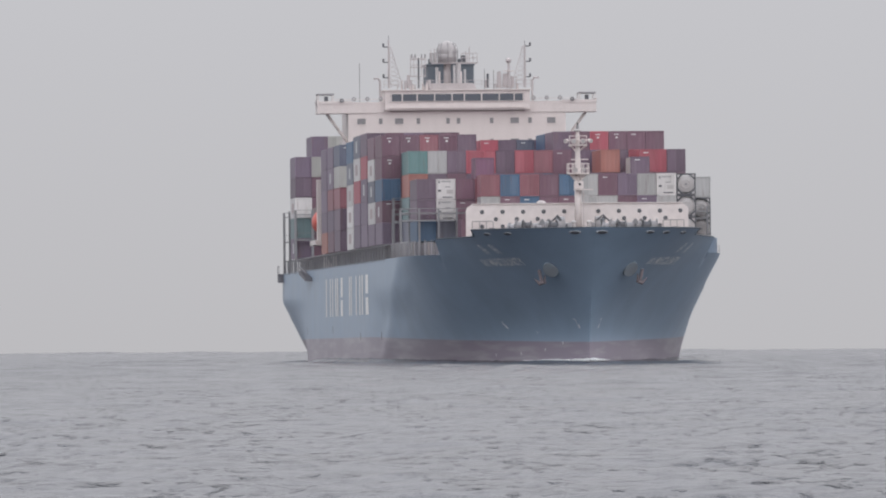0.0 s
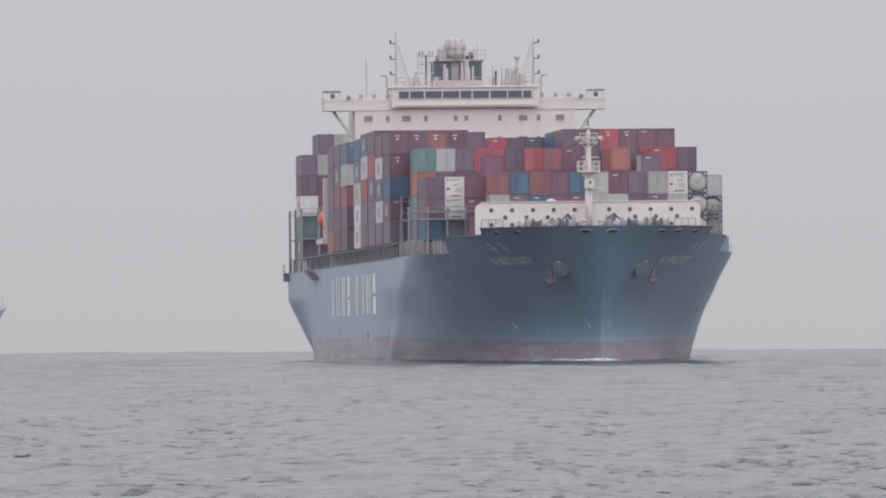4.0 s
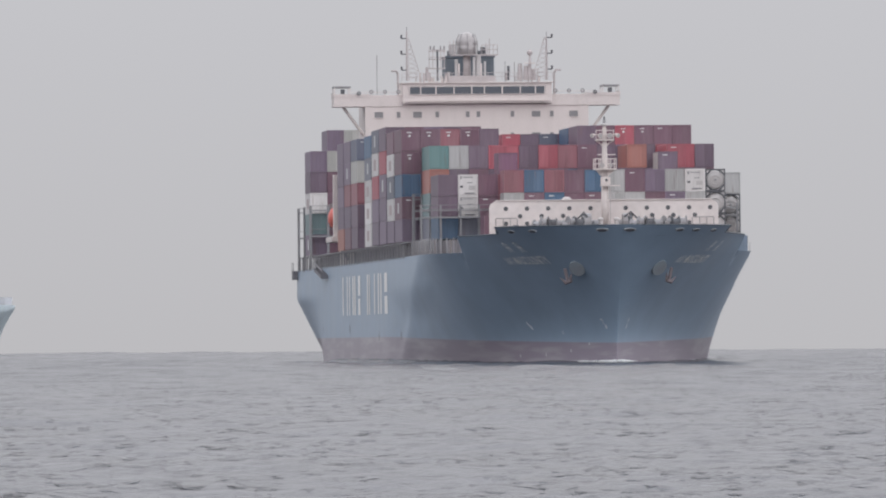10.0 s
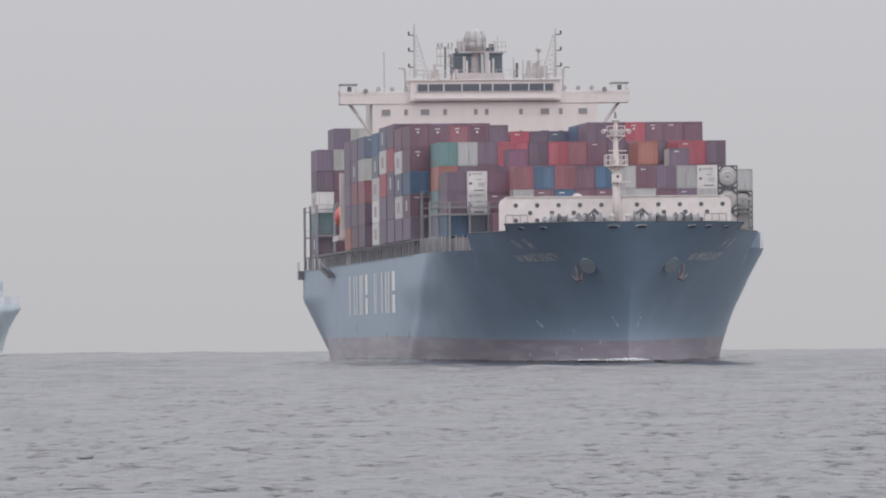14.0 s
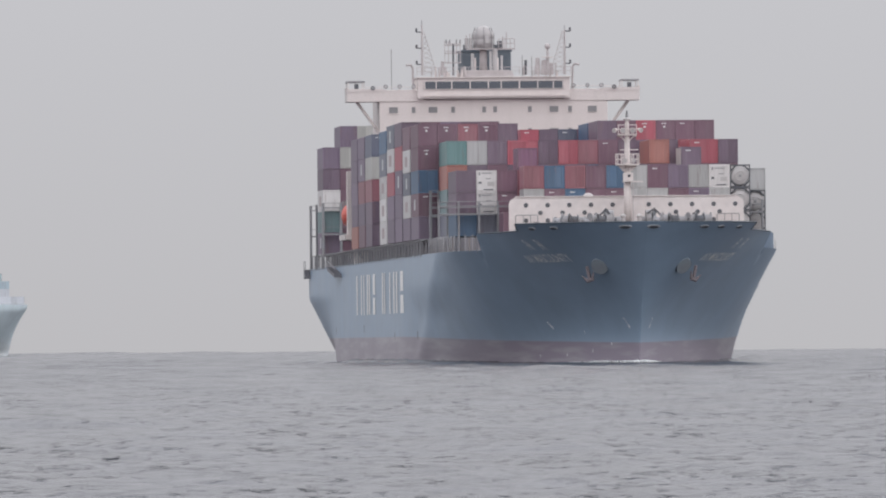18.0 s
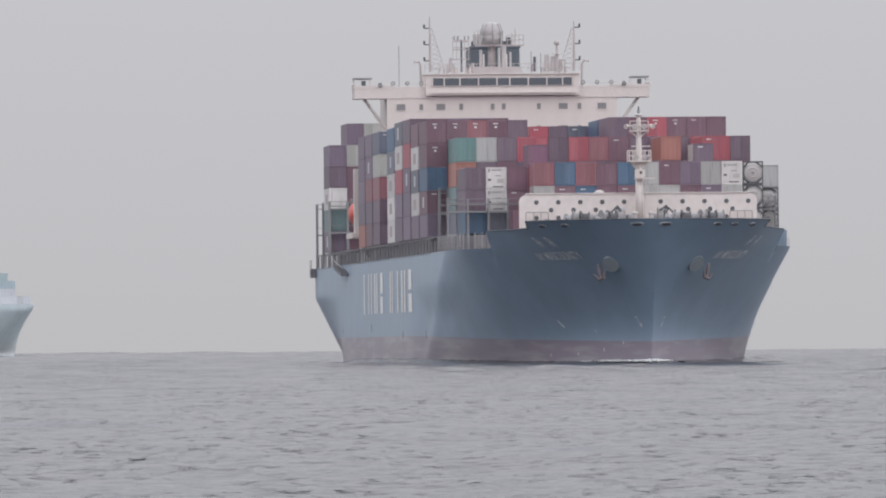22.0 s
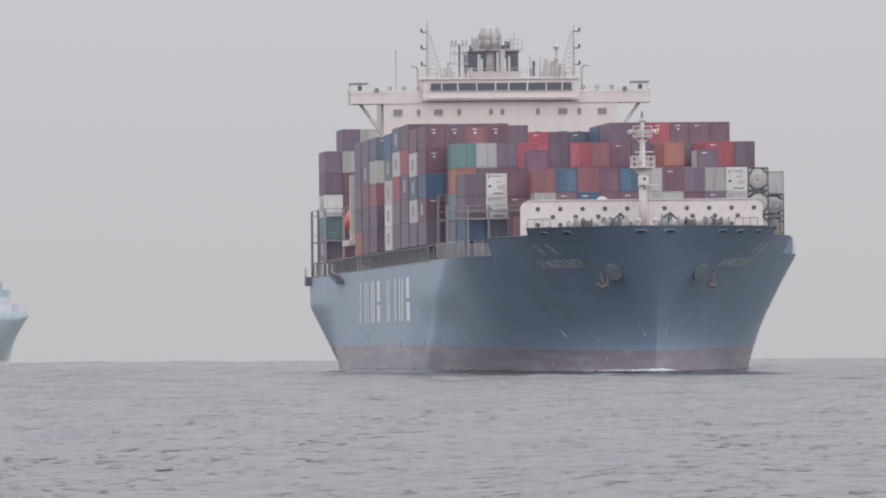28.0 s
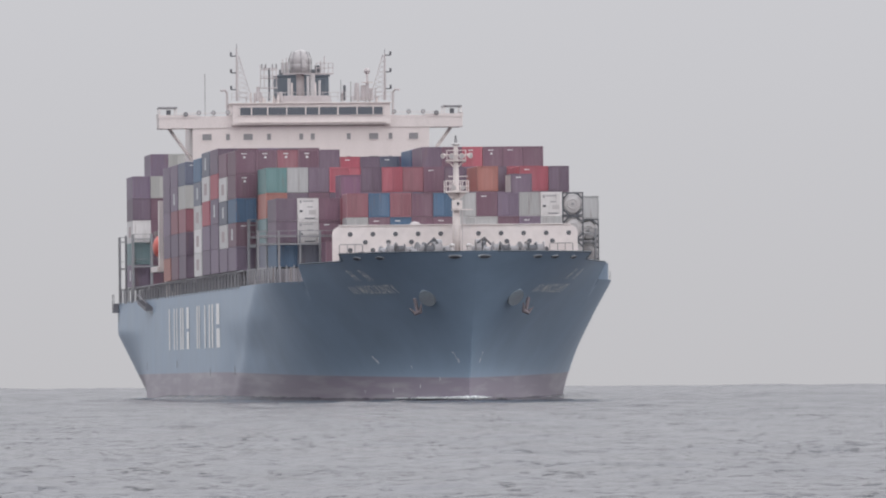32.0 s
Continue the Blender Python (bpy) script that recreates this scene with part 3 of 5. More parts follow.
# windlasses and winches on the forecastle
def winch(x, y, s, big=1.0):
    w = part("mooring_winch", boxes((x - 1.9, x + 1.9, y - 0.9, y + 0.9, 14.95, 15.5), bevel=0.05), GREY, ship, "grey mooring winch with worn drums")
    for k, (dx, r, zc, dy) in enumerate(((-1.55, 0.62 + 0.12 * s, 16.3, 0.0), (-0.62, 0.98, 16.45, 0.5), (0.3, 0.78, 16.5, -0.2), (1.25, 0.9 - 0.14 * s, 16.4, 0.4))):
        bm = bmesh.new()
        ca, sa = math.cos(radians(s * (62 + 9 * k))), math.sin(radians(s * (62 + 9 * k)))
        prof = [(-0.45, 0.02), (-0.45, r), (-0.36, r), (-0.36, r * 0.72), (0.36, r * 0.72), (0.36, r), (0.45, r), (0.45, 0.02)]
        last = None
        for py, pr in prof:
            ring = [(pr * math.cos(a * math.tau / 18), py, pr * math.sin(a * math.tau / 18)) for a in range(18)]
            cur = [bm.verts.new((x + dx + u * ca - v * sa, y + dy + u * sa + v * ca, zc + wz)) for u, v, wz in ring]
            if last:
                for q in range(18):
                    bm.faces.new((last[q], cur[q], cur[(q + 1) % 18], last[(q + 1) % 18]))
            last = cur
        drum = part("drum", bm, (FIN, GREY, DARK, GREY)[k], w)
        part("hub", rod(bmesh.new(), (x + dx + 0.62 * sa, y + dy - 0.62 * ca, zc), (x + dx - 0.62 * sa, y + dy + 0.62 * ca, zc), 0.2, 10), DARK, drum)
    for k, dx in enumerate((-1.95, -1.05, -0.1, 0.85, 1.9)):
        part("fairlead_roller", rod(bmesh.new(), (x + dx, y - 0.8, 15.4), (x + dx, y - 0.8, 16.5 + 0.25 * (k % 3)), 0.13, 8), (DARK, GREY)[k % 2], w)
    part("gearbox", boxes((x + s * 2.05 - 0.35, x + s * 2.05 + 0.35, y - 0.6, y + 0.6, 15.2, 16.7), bevel=0.12), GREY, w)
    return w


for x, y, s in ((-6.9, 9.5, 1), (-3.9, 7.5, -1), (4.6, 7.5, 1), (7.8, 9.5, -1)):
    winch(x, y, s)
for s in (-1, 1):
    x = s * 2.2
    wl_ = part("windlass", boxes((x - 1.0, x + 1.0, 9.8, 11.8, 14.95, 15.6), bevel=0.06), DARK, ship, "dark anchor windlass with a chain wheel")
    part("chain_wheel", rod(bmesh.new(), (x - 0.3, 10.8, 16.6), (x + 0.3, 10.8, 16.6), 1.15, 18), GREY, wl_)
    part("brake_band", rod(bmesh.new(), (x + s * 0.45, 10.8, 16.5), (x + s * 0.8, 10.8, 16.5), 1.0, 16), DARK, wl_)
    part("motor", rod(bmesh.new(), (x - s * 1.2, 10.8, 16.5), (x - s * 0.35, 10.8, 16.5), 0.5, 12), GREY, wl_)
    part("brake_arm", tube([(x - 0.2, 9.9, 17.3), (x + s * 0.6, 9.9, 17.9), (x + s * 1.5, 9.9, 17.0), (x + s * 1.9, 9.9, 15.5)], 0.13), DARK, wl_)
    v = part("ventilator", rod(bmesh.new(), (s * 0.95, 8.5, 14.95), (s * 0.95, 8.5, 16.9), 0.26, 10), STEEL, ship, "grey ventilator with a round cowl")
    part("cowl", ball(bmesh.new(), (s * 0.95, 8.5, 17.0), 0.36, 0.7, 10), STEEL, v)
vent = part("mushroom_vent", rod(bmesh.new(), (-4.1, 18.6, 13.0), (-4.1, 18.6, 19.4), 0.45, 14), FIN, ship, "pale grey mushroom ventilator behind the breakwater")
part("hood", ball(bmesh.new(), (-4.1, 18.6, 19.45), 0.64, 0.7, 16), ALOFT, vent, smooth=True)
for x in (-9.2, -8.3, 9.0, 10.0, -10.9, 11.6):
    b = rod(bmesh.new(), (0, 0, 14.95), (0, 0, 16.25), 0.26, 10)
    rod(b, (0, 0, 16.25), (0, 0, 16.4), 0.36, 10)
    o = part("bollard", b, DARK, ship)
    o.matrix_basis = pose(x, 10.5, 0)


def girth_start(side, y0, z, length):
    """Points along the skin at height z from y0 towards the stem, by distance run."""
    pts, y, run = [(0.0, y0)], y0, 0.0
    while run < length + 0.5 and y > LINES.stem(z) + 0.05:
        y2 = y - 0.05
        run += math.hypot(0.05, LINES.half_at(y, z) - LINES.half_at(y2, z))
        y = y2
        pts.append((run, y))
    return pts


def wrap(bm, side, y0, z0, width=0.0):
    """Wrap a flat drawing (x along, y up) on the hull's skin. It reads from aft forward on the starboard side, the other way to port."""
    width = width or max(v.co.x for v in bm.verts)
    run = girth_start(side, y0, z0, width + 1)
    for v in bm.verts:
        d = v.co.x if side < 0 else width - v.co.x
        y = run[-1][1]
        for (ra, ya), (rb, yb) in zip(run, run[1:]):
            if ra <= d <= rb:
                y = lerp(ya, yb, (d - ra) / max(1e-6, rb - ra))
                break
        v.co = on_hull(side, y, z0 + v.co.y, 0.14)
    return bm


def flat_bars(rects):
    bm = bmesh.new()
    for x0, x1, y0, y1 in rects:
        n = max(1, int((x1 - x0) / 0.4))
        for i in range(n):
            a, b = lerp(x0, x1, i / n), lerp(x0, x1, (i + 1) / n)
            bm.faces.new([bm.verts.new(c) for c in ((a, y0, 0), (b, y0, 0), (b, y1, 0), (a, y1, 0))])
    return bm


def lettering(text, size):
    cu = bpy.data.curves.new("lettering", "FONT")
    cu.body, cu.size, cu.resolution_u, cu.offset = text, size, 3, 0.022
    ob = bpy.data.objects.new("lettering", cu)
    me = ob.to_mesh()
    bm = bmesh.new()
    bm.from_mesh(me)
    ob.to_mesh_clear()
    bpy.data.objects.remove(ob)
    bmesh.ops.triangulate(bm, faces=bm.faces[:])
    bmesh.ops.subdivide_edges(bm, edges=[e for e in bm.edges if e.calc_length() > 0.5], cuts=1)
    return bm


def name_on_bow(side):
    y0 = 9.9 if side < 0 else 9.6
    bm = flat_bars([(0.0, 0.2, 0, 0.8), (0.48, 0.68, 0, 0.8), (0.92, 1.1, 0, 0.8), (1.42, 1.6, 0, 0.8)])
    word = lettering("MASCULINITY", 1.3)
    for v in word.verts:
        v.co.x += 2.1
    me = bpy.data.meshes.new("tmp")
    word.to_mesh(me)
    word.free()
    bm.from_mesh(me)
    bpy.data.meshes.remove(me)
    part("ship_name", wrap(bm, side, y0, 11.8, 11.1), FADED, hull, "faded white lettering")
    for k in (0, 1):
        o = (3.7 if side < 0 else 2.6) + k * 3.0
        rects = [(o, o + 0.6, 1.03, 1.17), (o, o + 0.16, 0, 1.15), (o + 0.46, o + 0.62, 0.1, 1.2), (o + 0.92, o + 1.08, 0, 1.1),
                 (o + 0.1, o + 1.1, 0.50, 0.64)]
        part("name_sign", wrap(flat_bars(rects), side, y0, 13.2, 8.0), FADED, hull, "two faded white painted signs")


name_on_bow(-1)
name_on_bow(1)
# the owner's tall white letters on the side stand as plain strokes
STROKES = [(0, 2.2, 0, 5.3), (8.6, 10.4, 0, 5.3), (13.4, 15.2, 0, 5.3), (20, 22.2, 0, 5.3), (23.6, 26.0, 0, 5.3), (31, 35.4, 2.6, 5.3), (31, 35.4, 0, 2.2),
           (48, 50, 0, 5.3), (51.6, 53.4, 0, 5.3), (61, 63, 0, 5.3), (68, 70.2, 0, 5.3), (72.6, 75, 0, 5.3), (80, 85, 2.8, 5.3), (80, 85, 0, 2.3)]
for a, b, z0, z1 in STROKES:
    for side in (-1, 1):
        bm = bmesh.new()
        q = [on_hull(side, 184.0 - y, 6.25 + z, 0.05) for y, z in ((a, z0), (a + 0.98 * (b - a), z0), (a + 0.98 * (b - a), z1), (a, z1))]
        bm.faces.new([bm.verts.new(c) for c in q])
        part("painted_stroke", bm, LETTER, hull)
# bulb and draught marks, tug marks
for side in (-1, 1):
    arcs = [(0.0, 0.4, 1.1, 1.22), (0.3, 0.42, 0.5, 1.15), (0.36, 0.7, 0.05, 0.5)]
    part("bulb_mark", wrap(flat_bars(arcs), side, 1.5, 3.95), MARK, hull)
    if side < 0:
        part("scuff_mark", wrap(flat_bars([(0, 0.25, 0.5, 0.9), (0.2, 0.5, 0.2, 0.6), (0.4, 0.7, 0, 0.4)]), side, 18.4, 4.0), FADED, hull)
    for y, z in ((84, 2.9), (114, 2.85), (170, 3.95), (226, 3.8)):
        bm = bmesh.new()
        q = [on_hull(side, y + a, z + c, 0.06) for a, c in ((-0.4, 0), (0.4, 0), (0.3, 1.0), (-0.3, 1.0))]
        bm.faces.new([bm.verts.new(c) for c in q])
        part("tug_mark", bm, DARK, hull)

for half, z in ((5.2, 3.4), (4.4, 1.2), (6.8, 0.75), (9.3, 0.65), (2.6, 2.0)):
    y = LINES.stem(z)
    while LINES.half_at(y, z) < half:
        y += 0.05
    part("scuff_mark", wrap(flat_bars([(0, 0.14, 0, 0.34)]), -1, y, z), FADED, hull)

# anchors in their bolsters
for side in (-1, 1):
    y = LINES.stem(11.2)
    while LINES.half_at(y, 11.2) < 4.75:
        y += 0.05
    p = on_hull(side, y, 11.2, 0.0)
    away = (on_hull(side, y, 11.2, 1.0) - p).normalized()
    bm = bmesh.new()
    bmesh.ops.create_cone(bm, cap_ends=True, segments=24, radius1=1.0, radius2=1.1, depth=0.7)
    o = part("anchor_bolster", bm, BOLSTER, ship, "round grey anchor bolster")
    o.matrix_basis = look(p, p + Vector((away.x * 0.5, away.y, away.z * 0.5)))
    bm = boxes((-0.17, 0.17, -0.16, 0.16, -0.9, 0.9))
    rod(bm, (-0.5, 0, -1.05), (0.5, 0, -1.05), 0.24, 8)
    a = part("anchor", bm, RUST, ship, "rusty stockless anchor")
    for e in (-1, 1):
        part("fluke", rod(bmesh.new(), (e * 0.35, 0, -1.1), (e * 1.0, -0.25, -0.1), 0.27, 6, 0.05), RUST, a)
    a.matrix_basis = Matrix.Translation(p + away * 0.75 + Vector((side * 0.95, 0.0, -0.35))) @ pose(0, 0, 0, 0, side * 16, side * 40) @ Matrix.Scale(0.86, 4)

# ---- deck side: coaming, stanchions and lashing frames ----
part("hatch_coaming", boxes((-17.0, 17.0, 40.0, 282.0, 13.0, 15.0)), COAMING, ship, "dark hatch coaming under the cargo")
for side in (-1, 1):
    part("side_girder", boxes((side * 19.7, side * 17.2, 66.0, 282.0, 15.0, 15.16)), LASH, ship)
st = part("stanchion", boxes((-0.10, 0.10, -0.09, 0.09, 13.0, 15.0), (-0.75, -0.6, -0.08, 0.08, 13.0, 15.0)), FIN, ship, "grey side stanchion below the cargo")
st.matrix_basis = pose(-19.55, 67.0, 0)
for i in range(43):
    for side in (-1, 1):
        if i or side > 0:
            again(st, ship, side * 19.55, 67.0 + i * 5.0, 0)
for side in (-1, 1):
    for i in range(20):
        y = 18.4 + i * 2.2
        b = LINES.half_at(y, 13.2) - 0.30
        if side > 0 and i > 3:
            continue
        if side > 0:
            bm = bmesh.new()
            q = [bm.verts.new((LINES.half_at(yy, 13.2) - 0.10, yy, zz)) for yy in (y - 1.0, y + 1.2) for zz in (13.2, 15.12)]
            bm.faces.new((q[0], q[2], q[3], q[1]))
            bmesh.ops.solidify(bm, geom=bm.faces[:], thickness=0.06)
            part("bulwark_plate", bm, NAVY, ship, "navy steel bulwark plate")
            continue
        part("bulwark_post", boxes((side * (b - 0.08), side * (b + 0.08), y - 0.1, y + 0.1, 13.0, 15.15)), FIN, ship)
        if i % 5 != 3:
            b = LINES.half_at(y + 1.1, 13.2) - 0.36
            low = 13.0 if i % 3 else 13.6
            part("bulwark_panel", boxes((side * (b - 0.05), side * (b + 0.05), y + 0.25, y + 1.95, low, 14.95), bevel=0.02), (GREY, COAMING, WORN)[i % 3], ship,
                 "worn grey steel bulwark panel")
    bm = bmesh.new()
    for i in range(66):
        y = 30 + i * 3.85
        b = LINES.half_at(y, 13.2) - 0.08
        rod(bm, (side * b, y, 13.2), (side * b, y, 14.25), 0.018, 5)
        b2 = LINES.half_at(y + 3.85, 13.2) - 0.08
        if i < 65:
            for z in (13.7, 14.25):
                rod(bm, (side * b, y, z), (side * b2, y + 3.85, z), 0.014, 5)
    part("deck_rail", bm, GREY, ship)


def lashing_bridge(y, top, posts, slim=0.15, walk_z=18.0):
    reach = posts[-1]
    br = part("lashing_bridge", boxes((-reach, reach, y - 0.35, y + 0.35, walk_z - 0.12, walk_z + 0.08), (-reach, reach, y - 0.3, y + 0.3, top - 0.12, top)), LASH, ship,
              "grey-green steel lashing bridge")
    for x in sorted({s * p for p in posts for s in (-1, 1)}):
        part("post", boxes((x - slim, x + slim, y - 0.28, y + 0.28, 13.0, top + 0.6)), LASH, br)
    part("hand_rail", rods(((-reach, y, top + 0.6), (reach, y, top + 0.6), 0.035), ((-reach, y, walk_z + 1.0), (reach, y, walk_z + 1.0), 0.035)), LASH, br)


ROWS = [2.48 * k for k in range(8)]
lashing_bridge(46.4, 18.8, (2.48, 4.96, 7.44, 9.92, 12.4, 14.7, 17.15, 19.55), 0.11, 17.9)
lashing_bridge(60.5, 18.9, (14.88, 17.36, 19.5), 0.11)
for y, top in ((74.2, 20.6), (101.6, 20.6), (129.0, 20.6), (155.2, 20.6), (182.6, 20.6)):
    lashing_bridge(y, top, ROWS + [18.4])
for y in (253.2, 266.9, 280.4):
    lashing_bridge(y, 21.8, ROWS + [19.9], 0.17)
part("stern_platform", boxes((-20.75, -19.9, 281.0, 284.4, 11.9, 12.42), (-20.7, -20.05, 281.15, 284.3, 12.42, 13.2), (-20.75, -20.68, 281.0, 281.1, 12.4, 14.4), (-20.75, -20.68, 284.3, 284.4, 12.4, 14.4), (-20.75, -20.68, 281.0, 284.4, 14.32, 14.4), (-20.75, -20.68, 281.0, 284.4, 13.4, 13.46)), COAMING, ship, "dark mooring platform at the stern")

# accommodation ladder stowed on the starboard side
bm = bmesh.new()
for k in range(14):
    y = 214.0 + k * 1.1
    box(bm, -21.0, -19.9, y, y + 1.0, 11.6 + 0.08 * k, 12.1 + 0.08 * k)
rod(bm, (-20.9, 213, 12.6), (-20.9, 230, 13.9), 0.06, 6)
part("accommodation_ladder", bm, COAMING, ship, "dark grey accommodation ladder stowed at the ship's side")

# ---- deckhouse ----
HY = 199.5
house = part("deckhouse", boxes((-15.6, 15.6, HY, HY + 13, 13.0, 35.6), bevel=0.08), WHITE, ship, "cream-white deckhouse with rows of small windows")
part("side_house", boxes((-18.6, 18.6, HY + 2, HY + 12, 13.0, 23.5), bevel=0.05), WHITE, house)
part("wheelhouse", boxes((-10.4, 10.4, HY - 0.9, HY + 8, 35.7, 38.5), bevel=0.08), WHITE, house)
# A dark strip behind the panes, a little proud of the front.
part("window_backing", boxes((-9.55, 9.55, HY - 0.96, HY - 0.86, 36.95, 38.1)), DARK, house)
PANES = ((-9.4, 1.48), (-7.84, 2.0), (-5.7, 2.38), (-3.2, 2.36), (-0.7, 1.62), (1.05, 2.34), (3.55, 2.38), (6.05, 2.0), (8.18, 1.2))
for x, wd in PANES:
    pane = part("bridge_window", boxes((x, x + wd, HY - 1.02, HY - 0.95, 37.02, 38.02), bevel=0.02), GLASS, house, "dark tinted bridge window")
    part("window_frame", ring_box(x - 0.05, x + wd + 0.05, 36.96, 38.08, HY - 1.05, HY - 0.97, 0.06), WHITE, pane)
for x in [p[0] - 0.075 for p in PANES] + [9.46]:
    part("mullion", boxes((x - 0.055, x + 0.055, HY - 1.06, HY - 0.95, 36.95, 38.1)), WHITE, house)
part("window_ledge", boxes((-9.9, 9.9, HY - 1.15, HY - 0.9, 36.0, 36.1)), WHITE, house)
part("roof_edge", boxes((-10.6, 10.6, HY - 1.15, HY + 8.2, 38.5, 38.65), bevel=0.03), WHITE, house)
# bridge wings, open at the ends, each with a sun roof over the controls
for s in (-1, 1):
    wing = part("bridge_wing", boxes((s * 9.6, s * 20.0, HY - 0.12, HY + 4.2, 35.35, 36.95), bevel=0.06), WHITE, house, "white bridge wing with a solid parapet")
    part("parapet", boxes((s * 15.0, s * 20.0, HY - 0.18, HY - 0.02, 36.7, 37.12), (s * 19.9, s * 20.05, HY - 0.12, HY + 4.2, 36.7, 37.3)), WHITE, wing)
    part("wing_strut", rods(((s * 15.65, HY + 1.5, 31.3), (s * 18.6, HY + 1.5, 35.4), 0.22)), WHITE, wing)
    part("sun_roof", boxes((s * 17.55, s * 19.95, HY + 0.2, HY + 3.8, 38.0, 38.22), bevel=0.03), GREY, wing, "grey sun roof over the wing controls")
    bm = bmesh.new()
    for x in (17.65, 19.85):
        for y in (HY + 0.3, HY + 3.7):
            rod(bm, (s * x, y, 36.9), (s * x, y, 38.0), 0.06, 6)
    part("roof_post", bm, WHITE, wing)
    part("control_stand", boxes((s * 18.4, s * 18.95, HY + 0.4, HY + 1.0, 36.9, 37.8), bevel=0.05), DARK, wing)
    for x in (16.5, 14.75, 12.85, 10.95):
        low = 0.2 if x > 16 else 0.0
        lamp = part("searchlight", rod(bmesh.new(), (s * x, HY + 0.05, 37.45 - low), (s * x, HY - 0.4, 37.4 - low), 0.2, 12, 0.3), DARK if low else GREY, wing,
                    "dark round floodlight" if low else "grey round floodlight")
        part("lens", rod(bmesh.new(), (s * x, HY - 0.4, 37.4 - low), (s * x, HY - 0.43, 37.4 - low), 0.2, 12), GREY if low else STEEL, lamp)
        part("lamp_post", rods(((s * x, HY, 36.9), (s * x, HY, 37.4), 0.05)), WHITE, lamp)
    part("wing_rail", rods(((s * 10, HY - 0.05, 37.35), (s * 17.5, HY - 0.05, 37.35), 0.035)), WHITE, wing)
    part("horn_post", tube([(s * 10.9, HY + 1, 37.0), (s * 10.95, HY + 1, 40.0), (s * 11.2, HY + 0.9, 40.35), (s * 11.8, HY + 0.6, 40.3)], 0.16), ALOFT, house)
# the row of ports below the wheelhouse
SMALL = ((-11.2, 0.5), (-5.8, 0.5), (-1.55, 0.5), (-0.05, 0.5), (4.7, 0.5), (10.2, 0.5))
WIDE = ((-14.3, 1.2), (-8.9, 1.2), (7.65, 1.2), (12.9, 1.2))
for zc in (34.2, 31.2, 28.2, 25.2):
    for x, wd in SMALL + WIDE:
        w = part("window", boxes((x, x + wd, HY - 0.05, HY + 0.02, zc - 0.4, zc + 0.4), bevel=0.02), PORT, house)
        fr = 0.09
        part("frame", ring_box(x - fr, x + wd + fr, zc - 0.5, zc + 0.5, HY - 0.09, HY, fr), WHITE, w)
# compass deck: rail, masts, lattice aerials, domes
for k in range(22):
    part("roof_rail_post", rods(((-10.5 + k, HY - 1, 38.9), (-10.5 + k, HY - 1, 39.95), 0.035), seg=5), ALOFT, house)
for z in (39.4, 39.95):
    part("roof_rail", rods(((-10.5, HY - 1, z), (10.5, HY - 1, z), 0.035), seg=5), ALOFT, house)
for s, top in ((-1, 46.4), (1, 45.6)):
    x = s * 9.75
    m = part("signal_mast", rod(bmesh.new(), (x, HY - 0.5, 38.9), (x, HY - 0.5, top - 0.6), 0.17, 8, 0.11), ALOFT, house, "slim white signal mast with side lamps")
    part("tip", rods(((x, HY - 0.5, top - 0.6), (x, HY - 0.5, top), 0.05)), GREY, m)
    bm = bmesh.new()
    for k in range(9):
        z0, z1 = 39 + k * 0.65, 39.65 + k * 0.65
        w0, w1 = 2.0 - k * 0.19, 2.0 - (k + 1) * 0.19
        rod(bm, (x - s * w0, HY - 0.5, z0), (x - s * w1, HY - 0.5, z1), 0.05, 5)
        rod(bm, (x - s * w0, HY - 0.5, z0), (x, HY - 0.5, z1), 0.035, 5)
        rod(bm, (x, HY - 0.5, z0), (x - s * w1, HY - 0.5, z1), 0.03, 5)
    part("lattice", bm, ALOFT, m)
    for z in (40.4, 42.6, 44.8):
        lamp = part("side_lamp", rods(((x + s * 0.75, HY - 0.5, z), (x + s * 0.75, HY - 0.5, z + 0.5), 0.14)), DARK, m)
        part("bracket", rods(((x, HY - 0.5, z), (x + s * 0.75, HY - 0.5, z), 0.08)), DARK, lamp)
aerial = part("aerial_mast", rods(((-5.45, HY, 38.9), (-5.45, HY, 43.2), 0.13)), DARK, house, "lattice aerial mast with whip aerials")
for x in (-6.6, -6.1, -5.0, -4.5):
    part("whip", rods(((x, HY, 38.9 + 1.6), (x, HY, 43.6), 0.05)), ALOFT, aerial)
for z in (40.6, 41.9, 43.0):
    part("hoop", tube([(-5.5 + 1.15 * math.cos(k * math.tau / 16), HY + 1.15 * math.sin(k * math.tau / 16), z) for k in range(17)], 0.05), ALOFT, aerial)
for x, r, h in ((-6.9, 0.3, 1.9), (-3.9, 0.3, 1.2), (4.2, 0.28, 1.0), (6.1, 0.4, 2.3), (7.0, 0.5, 2.0), (7.9, 0.45, 1.6)):
    part("vent_pipe", rod(bmesh.new(), (x, HY + 0.4, 38.9), (x, HY + 0.4, 38.9 + h), r, 10, r * 0.7), ALOFT, house)
clutter = random.Random(21)
for k in range(26):
    x = clutter.choice((clutter.uniform(-8.6, -3.9), clutter.uniform(3.6, 9.0)))
    r = clutter.uniform(0.05, 0.2)
    h = clutter.uniform(0.5, 1.9)
    y = HY + clutter.uniform(-0.4, 1.5)
    pipe = part("deck_pipe", rod(bmesh.new(), (x, y, 38.6), (x, y, 38.6 + h), r, 8, r * 0.8), (ALOFT, WHITE)[k % 2], house)
    if k % 4 == 0:
        part("cowl", ball(bmesh.new(), (x, y, 38.6 + h), r * 1.7, 0.7, 10), ALOFT, pipe)
